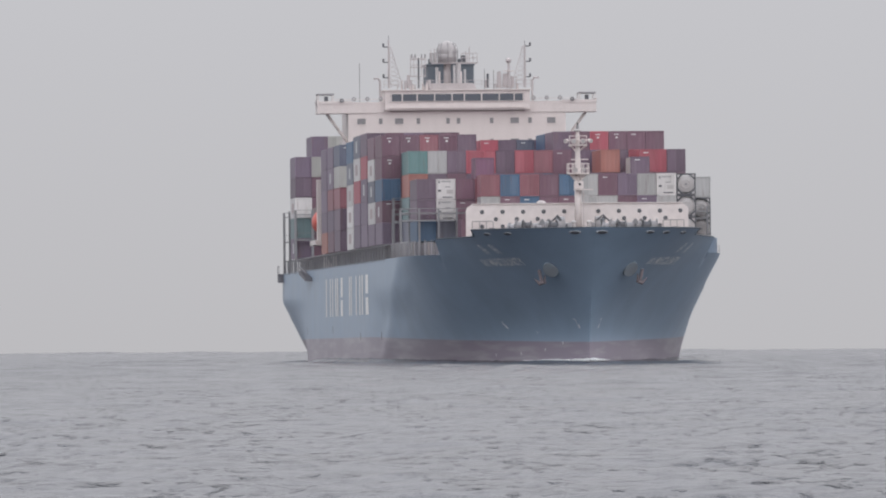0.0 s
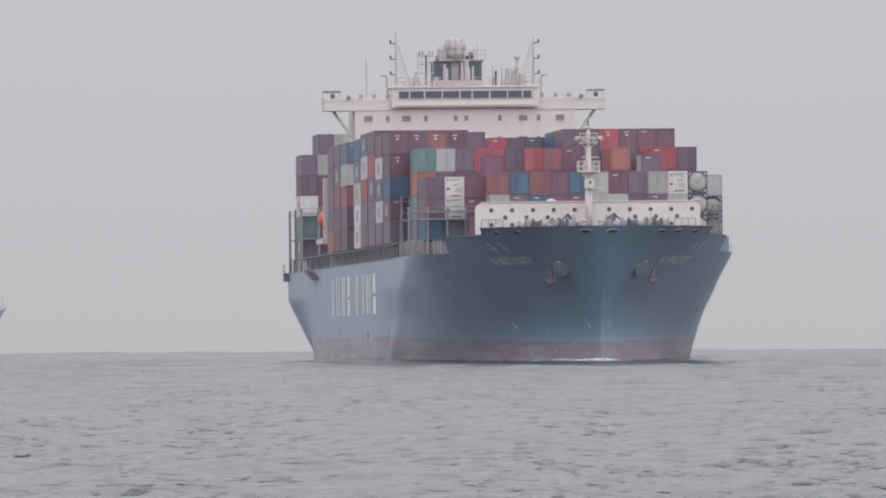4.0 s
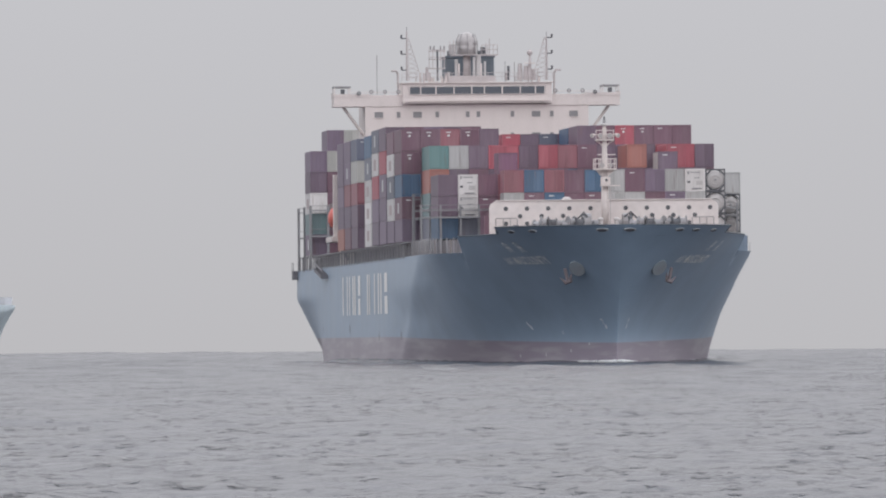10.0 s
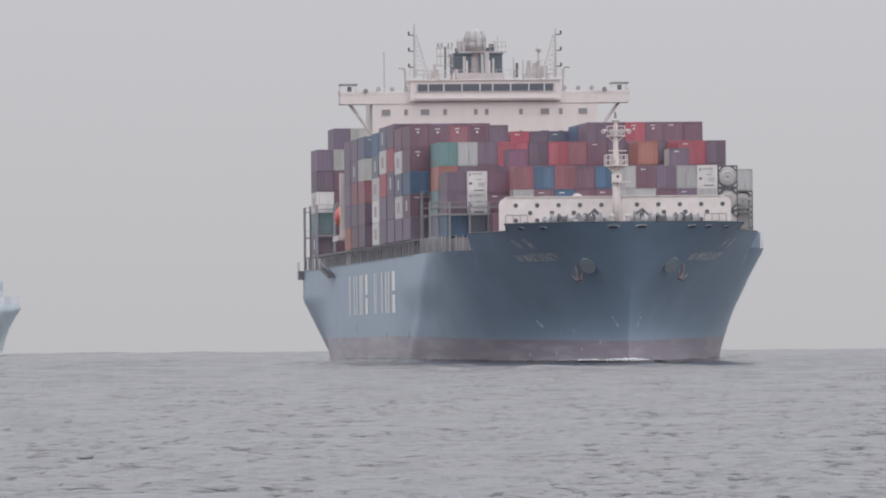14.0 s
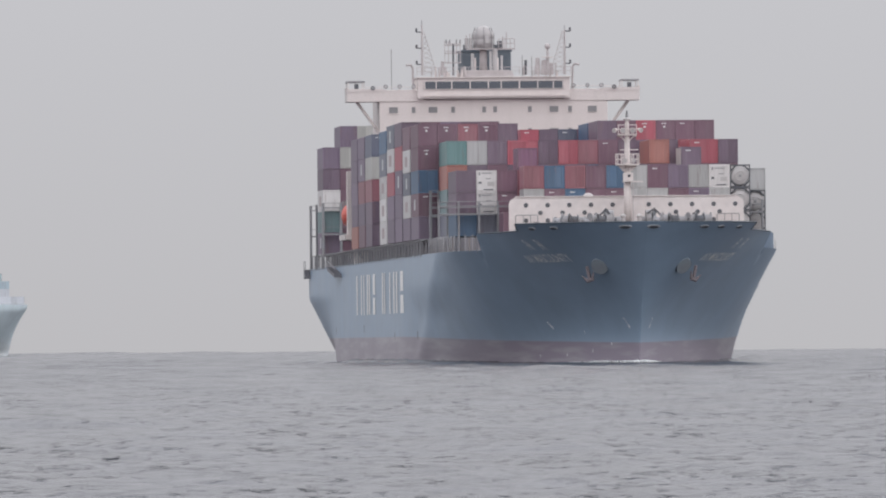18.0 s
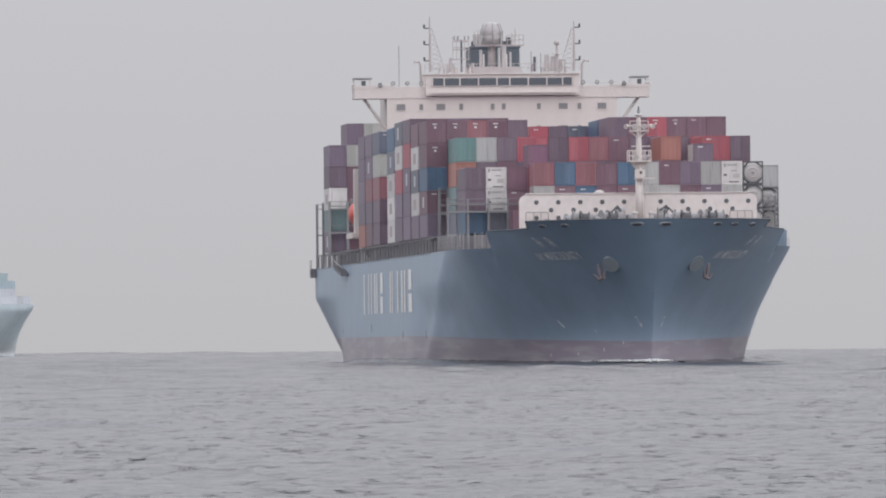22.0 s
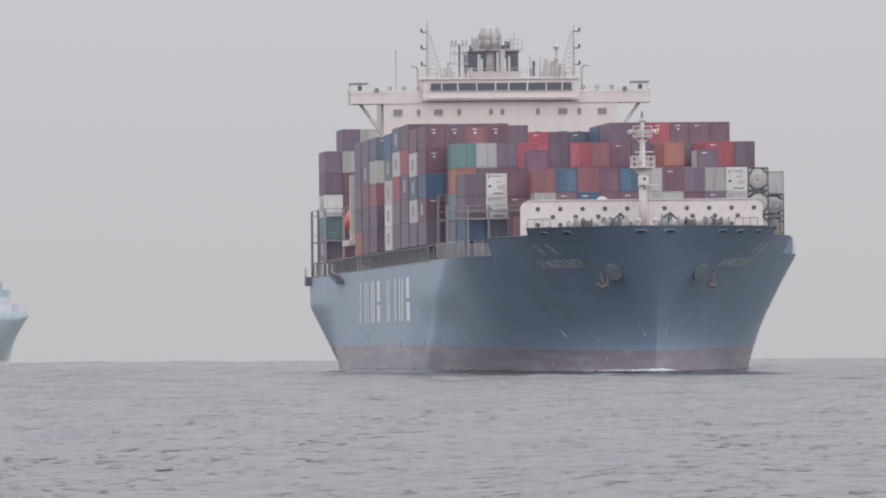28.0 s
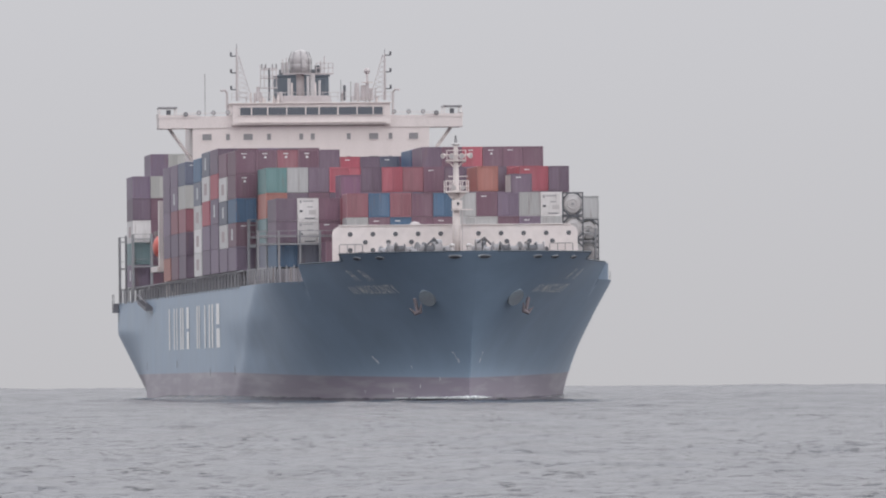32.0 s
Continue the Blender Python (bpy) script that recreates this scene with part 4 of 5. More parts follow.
for z in (42.2, 43.2):
    part("cross_arm", rods(((-6.5, HY, z), (-4.4, HY, z), 0.06)), ALOFT, aerial)
for x in (-6.4, -5.9, -5.0, -4.5):
    part("aerial_stub", rods(((x, HY, 43.2), (x, HY, 43.75), 0.09)), GREY, aerial)
for x, h in ((4.0, 2.7), (5.3, 2.5), (-13.9, 3.6)):
    part("whip_aerial", rods(((x, HY + 0.2, 37.0), (x, HY + 0.2, 38.9 + h), 0.05)), GREY, house)
part("bollard_light", rods(((4.45, HY, 38.9), (4.45, HY, 40.9), 0.18)), DARK, house)
post = part("dome_mast", rod(bmesh.new(), (7.45, HY, 38.9), (7.45, HY, 42.4), 0.32, 10, 0.14), ALOFT, house)
part("small_dome", ball(bmesh.new(), (7.45, HY, 42.75), 0.42, 1, 12), ALOFT, post)
part("dome_shelf", boxes((6.7, 8.2, HY - 0.4, HY + 0.4, 41.2, 41.32)), WHITE, post)
# main radar mast with the large dome, in front of the funnel
radar = part("radar_mast", rod(bmesh.new(), (-1.1, HY + 3, 38.9), (-1.1, HY + 3, 43.0), 0.55, 16, 0.5), ALOFT, house, "pale radar mast that carries a large dome", smooth=True)
dome = part("dome", ball(bmesh.new(), (-1.1, HY + 3, 44.22), 1.47, 1.02, 24), DOME, radar, "large pale satellite dome", smooth=True)
part("skirt", rod(bmesh.new(), (-1.1, HY + 3, 42.6), (-1.1, HY + 3, 44.25), 1.3, 24, 1.46), DOME, dome, smooth=True)
part("hatch", boxes((-0.95, -0.45, HY + 1.5, HY + 1.6, 43.3, 44.3), bevel=0.03), STEEL, dome)
for x in (-3.5, -2.95):
    pod = part("satellite_pod", rod(bmesh.new(), (x, HY + 1.8, 42.6), (x, HY + 1.8, 43.9), 0.24, 12), DOME, radar)
    part("cap", ball(bmesh.new(), (x, HY + 1.8, 43.9), 0.25, 1, 12), DOME, pod)
part("junction_box", boxes((0.75, 1.35, HY + 1.7, HY + 2.2, 42.75, 43.6), bevel=0.05), DARK, radar)
for k in range(8):
    a = k * math.tau / 8
    x, y = -1.1 + 1.5 * math.cos(a), HY + 3 + 1.5 * math.sin(a)
    part("dome_stay", tube([(x, y, 42.6), (x, y, 44.4), (-1.1 + 1.1 * math.cos(a), HY + 3 + 1.1 * math.sin(a), 45.45)], 0.05), GREY, radar)
part("radar_platform", boxes((-3.3, 3.2, HY + 1.6, HY + 4.5, 42.45, 42.58)), ALOFT, radar)
for x in (0.9, 1.7, 2.5, 3.1):
    part("cage_post", rods(((x, HY + 1.7, 42.6), (x, HY + 1.7, 43.9), 0.05), seg=6), ALOFT, radar)
for z in (43.25, 43.9):
    part("cage_rail", rods(((0.9, HY + 1.7, z), (3.1, HY + 1.7, z), 0.05), seg=6), ALOFT, radar)
part("mast_house", prism(bmesh.new(), [(-5.0, 38.6), (2.9, 38.6), (2.7, 39.2), (2.3, 39.6), (-3.9, 39.6), (-4.6, 39.2)], HY + 0.6, HY + 1.5), ALOFT, house, "low grey housing below the radar mast")
# White bars stand in for sky seen through two slits in the funnel.
for x in (-2.35, 0.75):
    part("sky_slit_bar", rods(((x, HY + 1.4, 39.5), (x, HY + 1.4, 41.3), 0.13)), WHITE, radar)
part("radar_scanner", rods(((1.2, HY + 2.2, 42.6), (1.2, HY + 2.2, 43.4), 0.35)), GREY, radar)
for x, h in ((-3.5, 44.4), (-3.0, 44.6), (2.0, 44.8), (1.5, 44.2)):
    part("whip", rods(((x, HY + 2, 42.6), (x, HY + 2, h), 0.07)), ALOFT, radar)
for x, r, zt in ((-2.7, 0.22, 41.9), (0.4, 0.35, 42.4), (1.3, 0.16, 41.6), (-0.2, 0.2, 42.2)):
    part("pipe", rods(((x, HY + 1.6, 38.9), (x, HY + 1.6, zt), r)), STEEL, radar)
stack = part("funnel", boxes((-3.6, 3.2, HY + 8.5, HY + 16, 36.0, 42.5), bevel=0.5), FUNNEL, ship, "navy blue funnel behind the wheelhouse")
part("funnel_top", boxes((-3.7, 3.3, HY + 8.4, HY + 16.1, 42.3, 42.6), bevel=0.1), FUNNEL, stack)
part("engine_casing", boxes((-12, 12, HY + 13.1, HY + 28, 13.0, 33.0), bevel=0.1), WHITE, ship, "white engine casing behind the deckhouse")
for x in (-2.8, -1.4, 0.0, 1.4):
    part("exhaust_pipe", rods(((x, HY + 12, 42.5), (x, HY + 12, 43.4), 0.35)), DARK, stack)

# ---- lifeboat in its davit on the starboard side ----
boat = part("lifeboat", ball(bmesh.new(), (0, 0, 0), 1.0, 1.0, 20), BOAT, ship, "enclosed orange lifeboat hung in its davit", smooth=True)
boat.matrix_basis = pose(-19.9, 203.0, 19.9) @ Matrix.Diagonal((0.8, 3.4, 1.35, 1))
part("canopy", ball(bmesh.new(), (0, 0, 0.72), 0.55, 0.7, 14), BOAT, boat)
for y in (200, 206):
    part("davit", rods(((-18.2, y, 14), (-20.2, y, 22.0), 0.2)), GREY, ship)
part("boat_platform", boxes((-20.6, -18.6, 196.5, 209, 16.6, 17.3)), WHITE, ship, "white boat platform")
part("side_ladder_tower", boxes((-20.25, -19.6, 197.5, 199.3, 17.3, 25.9), bevel=0.05), WHITE, ship)

# ---- cargo ----
SIZE = 2.438


def corrugated(length, height, paint):
    """A container's shell: ribbed long sides and top, plain end frames."""
    bm = bmesh.new()
    hw = SIZE / 2
    n = int(length / 0.56)
    prof = [(-hw, 0.0), (-hw, height), (hw, height), (hw, 0.0)]
    ring = None
    for i in range(2 * n + 1):
        y = 0.12 + (length - 0.24) * i / (2 * n)
        d = 0.045 if i % 2 else 0.0
        cur = [bm.verts.new((math.copysign(hw - d, x), y, z - (d if z else 0))) for x, z in prof]
        if ring:
            for k in range(4):
                j = (k + 1) % 4
                bm.faces.new((ring[k], cur[k], cur[j], ring[j]))
        ring = cur
        if i == 0:
            first = cur
    bm.faces.new(first)
    bm.faces.new(ring[::-1])
    me = bpy.data.meshes.new("shipping_container")
    bm.to_mesh(me)
    bm.free()
    me.materials.append(CARGO[paint])
    return me


def mesh_of(name, bm, mat):
    me = bpy.data.meshes.new(name)
    bm.to_mesh(me)
    bm.free()
    me.materials.append(mat)
    return me


MESH = {}


def cached(key, make):
    if key not in MESH:
        MESH[key] = make()
    return MESH[key]


def child(name, me, parent, m=None, label=""):
    o = new(name, me)
    o.parent = parent
    if m is not None:
        o.matrix_basis = m
    return tagged(o, label)


def end_wall(height):
    """The blank end: a ribbed steel sheet."""
    bm = bmesh.new()
    hw = SIZE / 2 - 0.13
    prev = None
    for i in range(17):
        x = lerp(-hw, hw, i / 16)
        y = 0.06 if (i // 2) % 2 else 0.072
        cur = (bm.verts.new((x, y, 0.15)), bm.verts.new((x, y, height - 0.13)))
        if prev:
            bm.faces.new((prev[0], cur[0], cur[1], prev[1]))
        prev = cur
    return bm


WORDS = {"maroon": "dark red", "dark_maroon": "very dark red", "plum": "dull plum", "red": "bright red", "brick": "brick red", "orange": "orange",
         "blue": "blue", "navy": "dark navy", "slate": "slate grey", "teal": "teal green", "grey": "light grey", "white": "white", "beige": "beige", "sage": "grey-green", "purple": "dull purple"}
MOVING = []     # things that ride on the ship, with their place on it
dice = random.Random(4)


def container(paint, x, y, z, height=2.9, length=12.19, look_of="doors", sign=0, row_side=False):
    me = cached(("shell", paint, length, height), lambda: corrugated(length, height, paint))
    ob = new("shipping_container", me)
    words = {"doors": "steel container with its doors to the bow", "end": "steel container, blank end to the bow", "reefer": "refrigerated container with its machinery end to the bow"}
    tagged(ob, WORDS[paint] + " " + words[look_of], "container", "containers on the ship")
    hw = SIZE / 2 - 0.13
    mat = CARGO[paint]
    rim = cached(("rim", paint, height), lambda: mesh_of("end_frame", ring_box(-SIZE / 2, SIZE / 2, 0, height, 0, 0.14, 0.14), mat))
    child("end_frame", rim, ob)
    child("end_frame", rim, ob, pose(0, length - 0.14, 0))
    if look_of == "doors":
        leaf = cached(("leaf", paint, height), lambda: mesh_of("door", boxes((0.012, hw - 0.01, 0.03, 0.08, 0.16, height - 0.14), bevel=0.012), mat))
        bar = cached(("bar", paint, height), lambda: mesh_of("locking_bar", rods(((0, -0.01, 0.1), (0, -0.01, height - 0.1), 0.022), seg=6), mat))
        for s in (-1, 1):
            d = child("door", leaf, ob, Matrix.Diagonal((s, 1, 1, 1)))
            for x2 in (0.28, 0.82):
                child("locking_bar", bar, d, pose(x2, 0.02, 0))
    elif look_of == "end":
        child("end_wall", cached(("end", paint, height), lambda: mesh_of("end_wall", end_wall(height), mat)), ob)
    else:
        unit = child("cooling_unit", cached(("unit", height), lambda: mesh_of("cooling_unit", boxes((-hw + 0.05, hw - 0.05, 0.03, 0.12, 0.2, height - 0.2), bevel=0.02), CARGO["white"])), ob, None, "white cooling unit")
        for k, (x0, x1, z0, z1) in enumerate(((-0.6, 0.6, 2.22, 2.34), (-0.98, -0.62, 1.0, 1.25), (-0.1, 0.55, 1.55, 1.66), (-0.4, 0.8, 0.24, 0.36), (0.1, 0.9, 0.75, 1.25), (-0.95, -0.75, 2.05, 2.4))):
            child("grille", cached(("grille", k), lambda: mesh_of("grille", boxes((x0, x1, -0.01, 0.03, z0, z1), bevel=0.01), (FIN, DARK, GREY, DARK, STEEL, GREY)[k])), unit)
    if sign:
        def bars():
            bm = boxes((-0.3, 0.3, 0.0, 0.02, height - 0.48, height - 0.37))
            if sign > 1:
                box(bm, -0.12, 0.17, 0.0, 0.02, height - 0.95, height - 0.73)
            return mesh_of("marking", bm, MARK)
        child("marking", cached(("sign", sign, height), bars), ob, pose(-0.35 if sign == 1 else -0.2, 0.008, 0))
    if length > 7 and row_side and paint in ("white", "grey"):
        child("side_logo", cached(("logo", height), lambda: mesh_of("side_logo", boxes((-SIZE / 2 - 0.02, -SIZE / 2 - 0.005, 4.2, 8.2, 0.75, height - 0.8)), LOGO)), ob)
    elif length > 7 and row_side and dice.random() < 0.3:
        child("side_marking", cached(("stripe", height), lambda: mesh_of("side_marking", boxes((-SIZE / 2 - 0.02, -SIZE / 2 - 0.005, 5.0, 7.0, 0.8, height - 0.7)), MARK)), ob)
    MOVING.append((ob, Matrix.Translation((x, y, z))))
    return ob


def tank(x, y, z, height=2.7):
    ob = new("tank_container", cached(("tankframe", height), lambda: mesh_of("frame", tank_frame(height), DARK)))
    tagged(ob, "weathered pale tank in a dark steel frame", "tank container", "tank containers")
    t = child("tank", cached(("tank", height), lambda: mesh_of("tank", tank_shell(height), STEEL)), ob)
    t.data.shade_smooth()
    child("end_ring", cached(("ring", height), lambda: mesh_of("end_ring", ring_mesh(height), STEEL)), ob)
    child("valve", cached(("valve", height), lambda: mesh_of("valve", boxes((-0.15, 0.15, 0.02, 0.18, height / 2 - 0.13, height / 2 + 0.13), bevel=0.03), GREY)), ob)
    hw, q = SIZE / 2 - 0.12, 0.42
    for sx in (-1, 1):
        for z0, sz in ((0.12, 1), (height - 0.12, -1)):
            plate = cached(("gusset", height, sx, sz), lambda: mesh_of("gusset", prism(bmesh.new(), [(sx * hw, z0), (sx * (hw - q), z0), (sx * hw, z0 + sz * q)], 0.05, 0.08), STEEL))
            child("gusset", plate, ob)
    MOVING.append((ob, Matrix.Translation((x, y, z))))


def tank_frame(h):
    hw, L = SIZE / 2, 6.06
    bm = bmesh.new()
    for y in (0.0, L - 0.14):
        for x in (-hw, hw - 0.14):
            box(bm, x, x + 0.14, y, y + 0.14, 0, h)
        for z in (0, h - 0.14):
            box(bm, -hw + 0.14, hw - 0.14, y, y + 0.14, z, z + 0.14)
        for sx in (-1, 1):
            rod(bm, (sx * (hw - 0.1), y + 0.07, 0.75), (sx * (hw - 0.75), y + 0.07, 0.1), 0.10, 5)
            rod(bm, (sx * (hw - 0.1), y + 0.07, h - 0.75), (sx * (hw - 0.75), y + 0.07, h - 0.1), 0.10, 5)
    for x in (-hw, hw - 0.1):
        box(bm, x, x + 0.1, 0.14, L - 0.14, 0.0, 0.12)
        box(bm, x, x + 0.1, 0.14, L - 0.14, h - 0.1, h)
    return bm


def tank_shell(h):
    """A lying barrel with domed ends."""
    bm = bmesh.new()
    prof = [(0.16, 0.02), (0.17, 0.45), (0.21, 0.85), (0.30, 1.08), (0.44, 1.17), (5.6, 1.17), (5.75, 1.08), (5.84, 0.85), (5.88, 0.45), (5.9, 0.02)]
    last = None
    for y, r in prof:
        cur = [bm.verts.new((r * math.cos(a * math.tau / 28), y, h / 2 + r * math.sin(a * math.tau / 28))) for a in range(28)]
        if last:
            for k in range(28):
                bm.faces.new((last[k], cur[k], cur[(k + 1) % 28], last[(k + 1) % 28]))
        last = cur
    return bm


def ring_mesh(h):
    return tube([(0.55 * math.cos(k * math.tau / 16), 0.13, h / 2 + 0.55 * math.sin(k * math.tau / 16)) for k in range(17)], 0.07, 5)


BASE, PITCH = 15.25, 2.48


def row_x(i):
    return (i - 7.5) * PITCH


def place(bay, row, tier, paint, look_of="doors", sign=0, height=2.95, length=12.19):
    y = BAYS[bay]
    container(paint, row_x(row), y, BASE + (tier - 1) * height, height - 0.03, length, look_of, sign, row == 0)


BAYS = {"f": 39.0, "b1": 47.6, "b2": 61.3, "b3": 75.0, "b3p": 75.0, "b4": 88.7, "b5": 102.4, "b6": 116.1, "b7": 129.8,
        "g1": 156.0, "g2": 169.7, "g3": 183.4, "a1": 254.0}
CODE = {"m": "maroon", "d": "dark_maroon", "p": "plum", "r": "red", "k": "brick", "o": "orange", "b": "blue", "n": "navy", "s": "slate",
        "t": "teal", "g": "grey", "w": "white", "e": "beige", "q": "sage", "u": "purple"}
# tiers from the top down; a dot: no container; a capital letter: refrigerated; a letter and ': a marking on the end
# front bay, short containers, rows 0 to 15 (tanks are set apart)
STACKS = {
    "f": (2.76, ["....kbkmbgmpgW..", "....gmbmmggmpgm.", "...mmmdmgmmdmmg."]),
    "b1": (2.65, [".dWmk.......m...", ".dWmkbmpmdmmdmm.", ".bsmdmbmmdmmdmm."]),
    "b2": (2.95, [".tgdr......o.r..", ".odmdpmd..dmdmd.", ".qbmdmmpmmdmmdmm", ".smdpmmmmdmmmdmm"]),
    "b3": (2.84, ["mmkmd...........", "mmpmd...........", "bmdmm...........", "mdmmd...........", "pdmmd..........."]),
    "b3p": (3.02, [".....rdrkmdpdrrd", ".....mdmbmdmmpmm", ".....bmmdmmdmmdm", ".....pmmdmmdmmdm"]),
    "b4": (2.84, ["mmdpm...........", "wdmmdmdpmdmmkdmm", "smdmdmmdmbmdmmdm", "wmdmmdmbmdmmdmmd", "pmdmmdmmdmmdmmdm"]),
    "b5": (3.02, ["dmpdm.....dmrmmm", "rmdmd.....dmdmkm", "pmmdmmdmmdmmdmmd", "pdmmdmmdmmdmmdmm", "pmdmmdmmdmmdmmdm"]),
    "b6": (3.02, ["smdmm.....bmdmdm", "wmdmm....mdmmdmm", "rmdmdmmdmbmdmmdm", "pmdmmdmmdmmdmmdm", "pmdmmdmmdmmdmmdm"]),
    "b7": (2.93, ["bdmmd..rdnmdmmdm", "smdmm.ppdmmdmmdm", "wmdmmdmmdmmdmmdm", "wmdmmdmmdmmdmmdm", "wmdmmdmmdmmdmmdm"]),
    "g1": (2.95, ["nmdmdmmdm.......", "emdmmdmmdmmdmmdm", "kmdmmdmmdmmdmmdm", "dmdmmdmmdmmdmmdm", "ddmmdmmdmmdmmdmm"]),
    "g2": (2.95, ["pmdmdmmdm.......", "pmdmmdmmdmmdmmdm", "kmdmmdmmdmmdmmdm", "pmdmmdmmdmmdmmdm", "mdmmdmmdmmdmmdmm"]),
    "g3": (2.95, ["pmdmdmmdm.......", "pmdmmdmmdmmdmmdm", "pmdmmdmmdmmdmmdm", "pmdmmdmmdmmdmmdm", "odmmdmmdmmdmmdmm"]),
    "a1": (3.02, [".pem............", "pemmdmmdmmdmmdmm", "dmdmmdmmdmmdmmdm", "wmdmmdmmdmmdmmdm", "qmdmmdmmdmmdmmdm", "pmdmmdmmdmmdmmdm"]),
}
SIGNED = {("b3", 0, 5): 2, ("b3", 1, 5): 2, ("b3", 2, 5): 2, ("b3", 3, 5): 2, ("b3", 0, 4): 2, ("b3p", 9, 4): 1, ("b5", 12, 5): 2, ("b5", 13, 5): 2,
          ("b5", 14, 5): 1, ("g1", 0, 5): 1, ("b7", 7, 5): 1, ("b7", 9, 5): 1, ("f", 10, 3): 1, ("b3p", 14, 4): 1, ("b2", 13, 4): 1, ("b3", 0, 2): 1,
          ("b1", 3, 2): 1, ("f", 8, 2): 1, ("f", 6, 2): 1, ("f", 12, 2): 1, ("f", 5, 2): 1}


AHEAD = {"b1": ("f",), "b2": ("b1",), "b3": ("b2",), "b3p": ("b2",), "b4": ("b3", "b3p"), "b5": ("b4",), "b6": ("b5",), "b7": ("b6",), "g2": ("g1",), "g3": ("g2",)}


def there(bay, row, tier):
    if not 0 <= row < 16:
        return False
    tiers = STACKS[bay][1]
    return 1 <= tier <= len(tiers) and tiers[len(tiers) - tier][row] != "."


def seen(bay, row, tier):
    """Whether a container stands on the outside of the cargo: at a side, on top, or with its bow end clear."""
    if bay in ("g2", "g3") or (bay in ("g1", "a1") and row > 5):
        return not there(bay, row - 1, tier)
    if not there(bay, row - 1, tier) or not there(bay, row, tier + 1):
        return True
    return not any(there(b, row, tier) for b in AHEAD.get(bay, ()))


REST = []
for bay, (height, tiers) in STACKS.items():
    n = len(tiers)
    length = 6.06 if bay == "f" else 12.19
    for k, line in enumerate(tiers):
        tier = n - k
        for row, letter in enumerate(line):
            if letter == "." or (bay == "f" and row == 14):
                continue
            paint = CODE[letter.lower()]
            if seen(bay, row, tier):
                style = "reefer" if letter.isupper() else dice.choice(("doors", "doors", "end"))
                place(bay, row, tier, paint, style, SIGNED.get((bay, row, tier), 0), height, length)
            else:
                REST.append((row_x(row), BAYS[bay], BASE + (tier - 1) * height, height - 0.03, length, paint))
for tier in (1, 2, 3):
    tank(row_x(14), 39.0, BASE + (tier - 1) * 2.76)
# short containers on top of the second bay, and the outermost stack to port
container("purple", row_x(4), 47.6, BASE + 3 * 2.65, 2.62, 6.06, "end")
short = container("dark_maroon", row_x(12), 47.6, BASE + 3 * 2.65, 2.62, 6.06, "end", 1)
tagged(child("side_panel", mesh_of("side_panel", boxes((-SIZE / 2 - 0.03, -SIZE / 2 - 0.005, 0.15, 5.9, 0.15, 2.5)), CARGO["beige"]), short), "beige side")
container("grey", row_x(15) + 0.3, 47.6, BASE + 2 * 2.65, 2.62, 12.19, "end")
for tier in (1, 2):
    tank(row_x(15) + 0.3, 47.6, BASE + (tier - 1) * 2.65, 2.62)

# the cargo further inside the stacks, joined
bm = bmesh.new()
names = list(PAINTS)
for x, y, z, h, length, paint in REST:
    k = len(bm.faces)
    hw = SIZE / 2
    v = [bm.verts.new((x + a * hw, y + b * length, z + c * h)) for a in (-1, 1) for b in (0, 1) for c in (0, 1)]
    for q in ((0, 1, 3, 2), (4, 6, 7, 5), (0, 4, 5, 1), (2, 3, 7, 6), (1, 5, 7, 3), (0, 2, 6, 4)):
        f = bm.faces.new([v[i] for i in q])
        f.material_index = names.index(paint)
inner = part("stacked_containers", bm, [CARGO[k] for k in names], None, "dark red and mixed steel containers deep in the stacks")
tagged(inner, category="containers", kind="stuff")
MOVING.append((inner, Matrix()))

# ---- foam and disturbed water along the waterline ----
def bow_foam():
    bm = bmesh.new()
    rng = random.Random(8)
    for side in (-1, 1):
        y = -0.6
        while y < 120:
            b = LINES.half_at(max(y, 0.02), 0.0)
            strength = 0.75 if y < (9.5 if side < 0 else 3.2) else 0.3 * max(0, math.sin(y * 0.21 + side) - 0.5)
            step = 0.5 + 0.5 * (y > 14)
            if strength > 0.10:
                for k in range(2):
                    w = rng.uniform(0.15, 0.45) * (0.5 + strength)
                    h = (rng.uniform(0.04, 0.15) * strength + 0.04) * (1 + 0.9 * math.exp(-max(0, y) / 2.2))
                    c = (side * (b + 0.25 + rng.uniform(0, 0.5)), y + rng.uniform(0, step), 0.05)
                    bmesh.ops.create_icosphere(bm, subdivisions=1, radius=1,
                                               matrix=Matrix.Translation(c) @ Matrix.Diagonal((w * 1.3, w * 1.8, h, 1)))
            y += step
    return bm


foam = part("bow_foam", bow_foam(), FOAM, None, "thin white foam along the ship's waterline", smooth=True)
tagged(foam, category="foam", kind="stuff")
MOVING.append((foam, Matrix()))


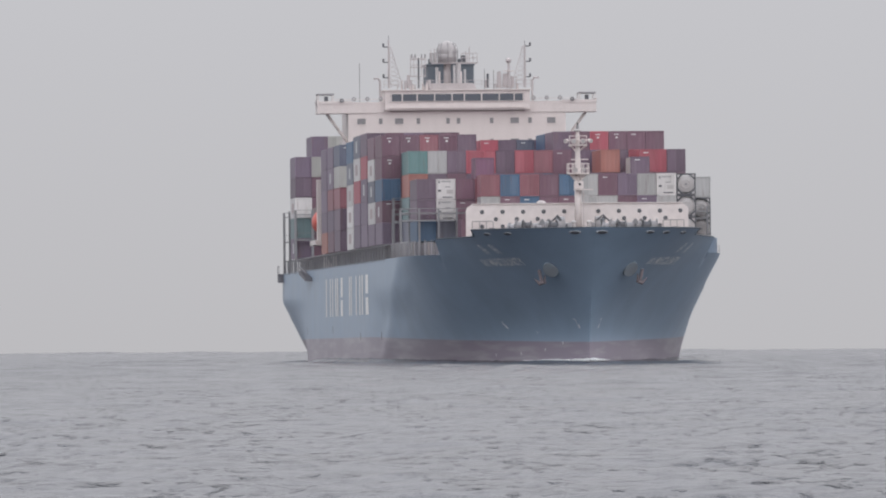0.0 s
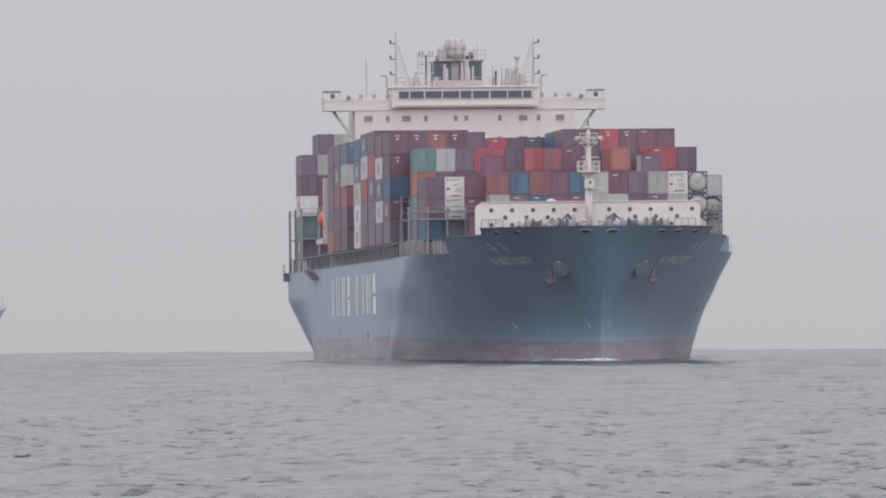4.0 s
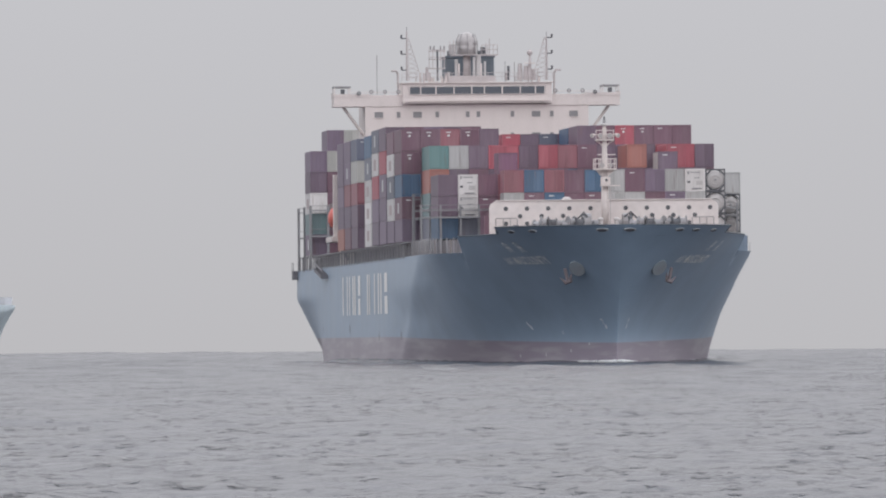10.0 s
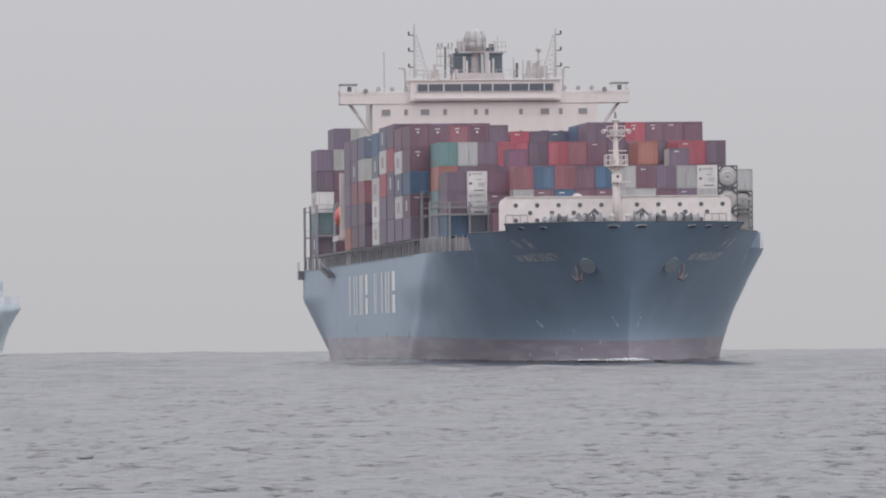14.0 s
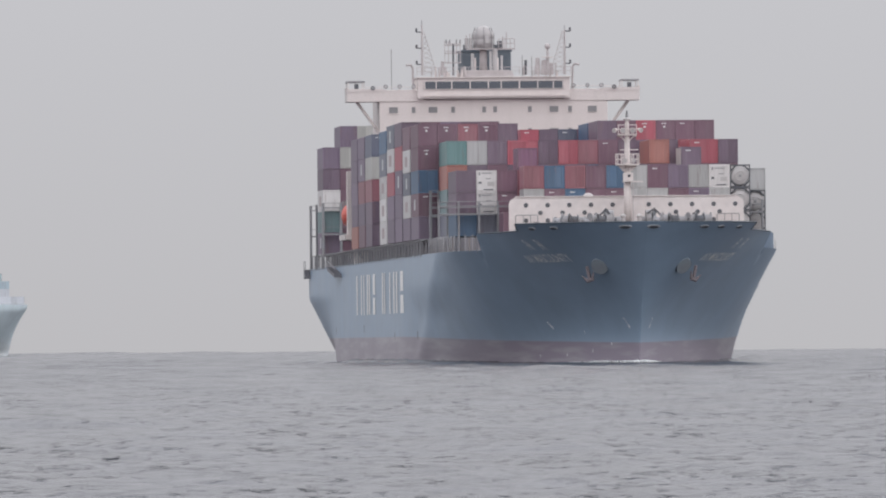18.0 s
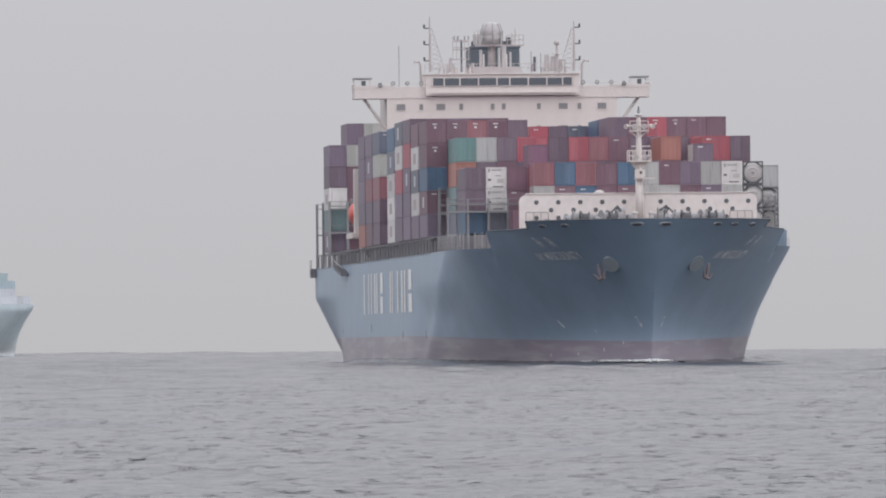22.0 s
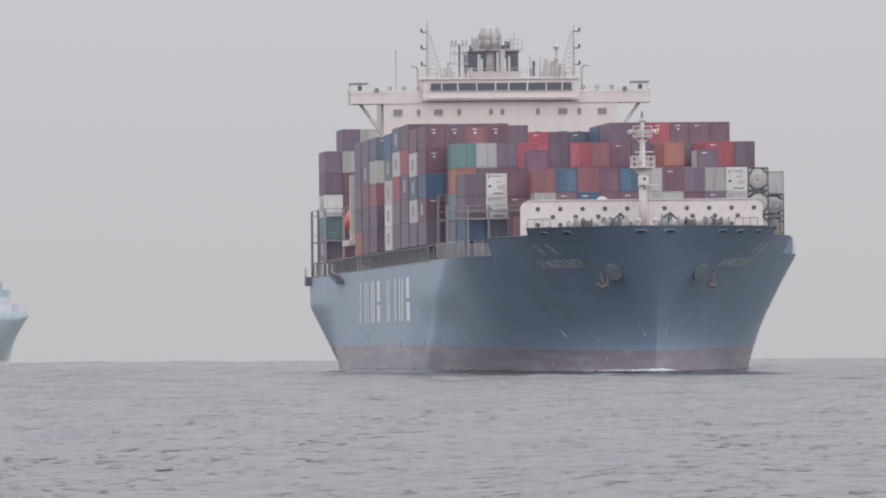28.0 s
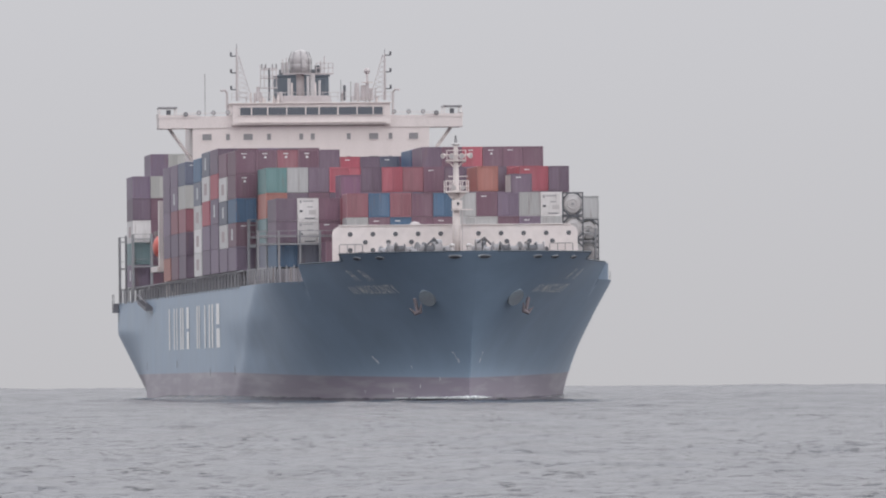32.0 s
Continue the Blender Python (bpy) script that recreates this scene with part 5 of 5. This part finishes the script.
def bow_wave(side):
    """The low ridge of water that the bow pushes out, alongside the hull and then away from it."""
    bm = bmesh.new()
    rng = random.Random(15 + side)
    last = None
    for i in range(131):
        y = 9.0 + i
        out = 0.35 + 5.2 * smooth((y - 20) / 110.0)
        b = LINES.half_at(max(y, 0.02), 0.0) + out
        h = 0.15 + 0.22 * smooth((y - 12) / 70.0) + rng.uniform(-0.05, 0.05)
        h *= 1 - smooth((y - 112) / 24.0)
        w = 0.9 + 0.012 * y
        cur = [bm.verts.new((side * (b + w * dx), y, h * dz - 0.25)) for dx, dz in ((-0.9, 0.0), (-0.45, 1.3), (0.0, 1.9), (0.3, 1.55), (0.8, 0.6), (1.3, 0.0))]
        if last:
            for k in range(5):
                q = (last[k], last[k + 1], cur[k + 1], cur[k])
                bm.faces.new(q[::-1] if side > 0 else q)
        last = cur
    return bm


for side in (-1, 1):
    wake = part("bow_wave", bow_wave(side), WATER_A, None, "low grey bow wave along the ship's side", smooth=True)
    tagged(wake, category="waves", kind="stuff")
    MOVING.append((wake, Matrix()))


# ---- the far ship: only its bow comes into view beyond the first ----
FAR_LINES = Lines(half=24.0, end=330.0, knuckle=15.2, entry=112.0, bow=60.0, hollow=-0.25)
far_ship = new("far_container_ship")
tagged(far_ship, "far container ship, its colours paled by haze", "ship")
part("hull", hull_mesh(FAR_LINES, LEVELS, lambda y: 15.4 + 1.0 * (1 - smooth((y - 40.0) / 6.0)), STATIONS), HAZED_HULL, far_ship, "blue hull paled by haze", smooth=True)
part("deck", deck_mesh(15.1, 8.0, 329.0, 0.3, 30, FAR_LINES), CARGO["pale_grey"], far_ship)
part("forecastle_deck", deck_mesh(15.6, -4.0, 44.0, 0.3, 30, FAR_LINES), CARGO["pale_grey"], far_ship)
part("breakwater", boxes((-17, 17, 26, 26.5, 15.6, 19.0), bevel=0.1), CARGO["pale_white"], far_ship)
part("deckhouse", boxes((-16, 16, 225, 240, 15.1, 40.0), bevel=0.2), WHITE, far_ship)
part("bridge_wing", boxes((-18, 18, 225, 229, 40.0, 43.0), bevel=0.1), WHITE, far_ship)
part("funnel", boxes((-5, 5, 262, 272, 15.1, 44.0), bevel=0.4), FUNNEL, far_ship)
# The far cargo's base colours carry the haze in front of it.
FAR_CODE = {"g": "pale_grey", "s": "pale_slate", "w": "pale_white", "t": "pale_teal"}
bm = bmesh.new()
for i in range(17):
    y = 52.0 + i * 13.7
    if 212 < y < 282:
        continue
    for row in range(18):
        x = (row - 8.5) * 2.6
        tiers = "w" if row > 15 else "wws" if row > 14 else "wwst"
        for t, letter in enumerate(tiers):
            z = 16.5 + t * 2.65
            if i < 2 and row > 7:
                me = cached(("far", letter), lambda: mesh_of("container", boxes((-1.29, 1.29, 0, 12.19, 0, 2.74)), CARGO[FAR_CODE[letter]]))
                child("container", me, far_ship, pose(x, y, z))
            else:
                box(bm, x - 1.29, x + 1.29, y, y + 12.19, z, z + 2.74)
tagged(part("stacked_containers", bm, CARGO["pale_grey"], far_ship, "stacked containers paled by haze"), kind="stuff")


# ---- what moves ----
HEAD = 4.4703


def ship_pose(t, heave, pitch):
    p = pose(17.811 + 0.27160 * t, 1173.195 - 3.48968 * t, heave + 0.09, 0, 0, HEAD)
    return p @ Matrix.Translation((0, 130, 0)) @ pose(0, 0, 0, pitch, -0.245, 0) @ Matrix.Translation((0, -130, 0))


def motions():
    rows = [(t, ship_pose(t, heave, pitch)) for t, heave, pitch in SWAY]
    walk(ship, rows)
    for ob, m in MOVING:
        walk(ob, [(t, p @ m) for t, p in rows])
    walk(far_ship, [(t, pose(-174.77 + 0.732 * t, 3330.0 - 4.6 * t, 1.2, 0, 0, 6.2)) for t in (0, 8, 16, 24, 32)])
    walk(water, [(t, pose(0.12 * t, -0.35 * t, 0)) for t in (0, 8, 16, 24, 32)])
    walk(chop, [(t, pose(-0.24 * t, -0.62 * t, 0)) for t in (0, 8, 16, 24, 32)])


motions()
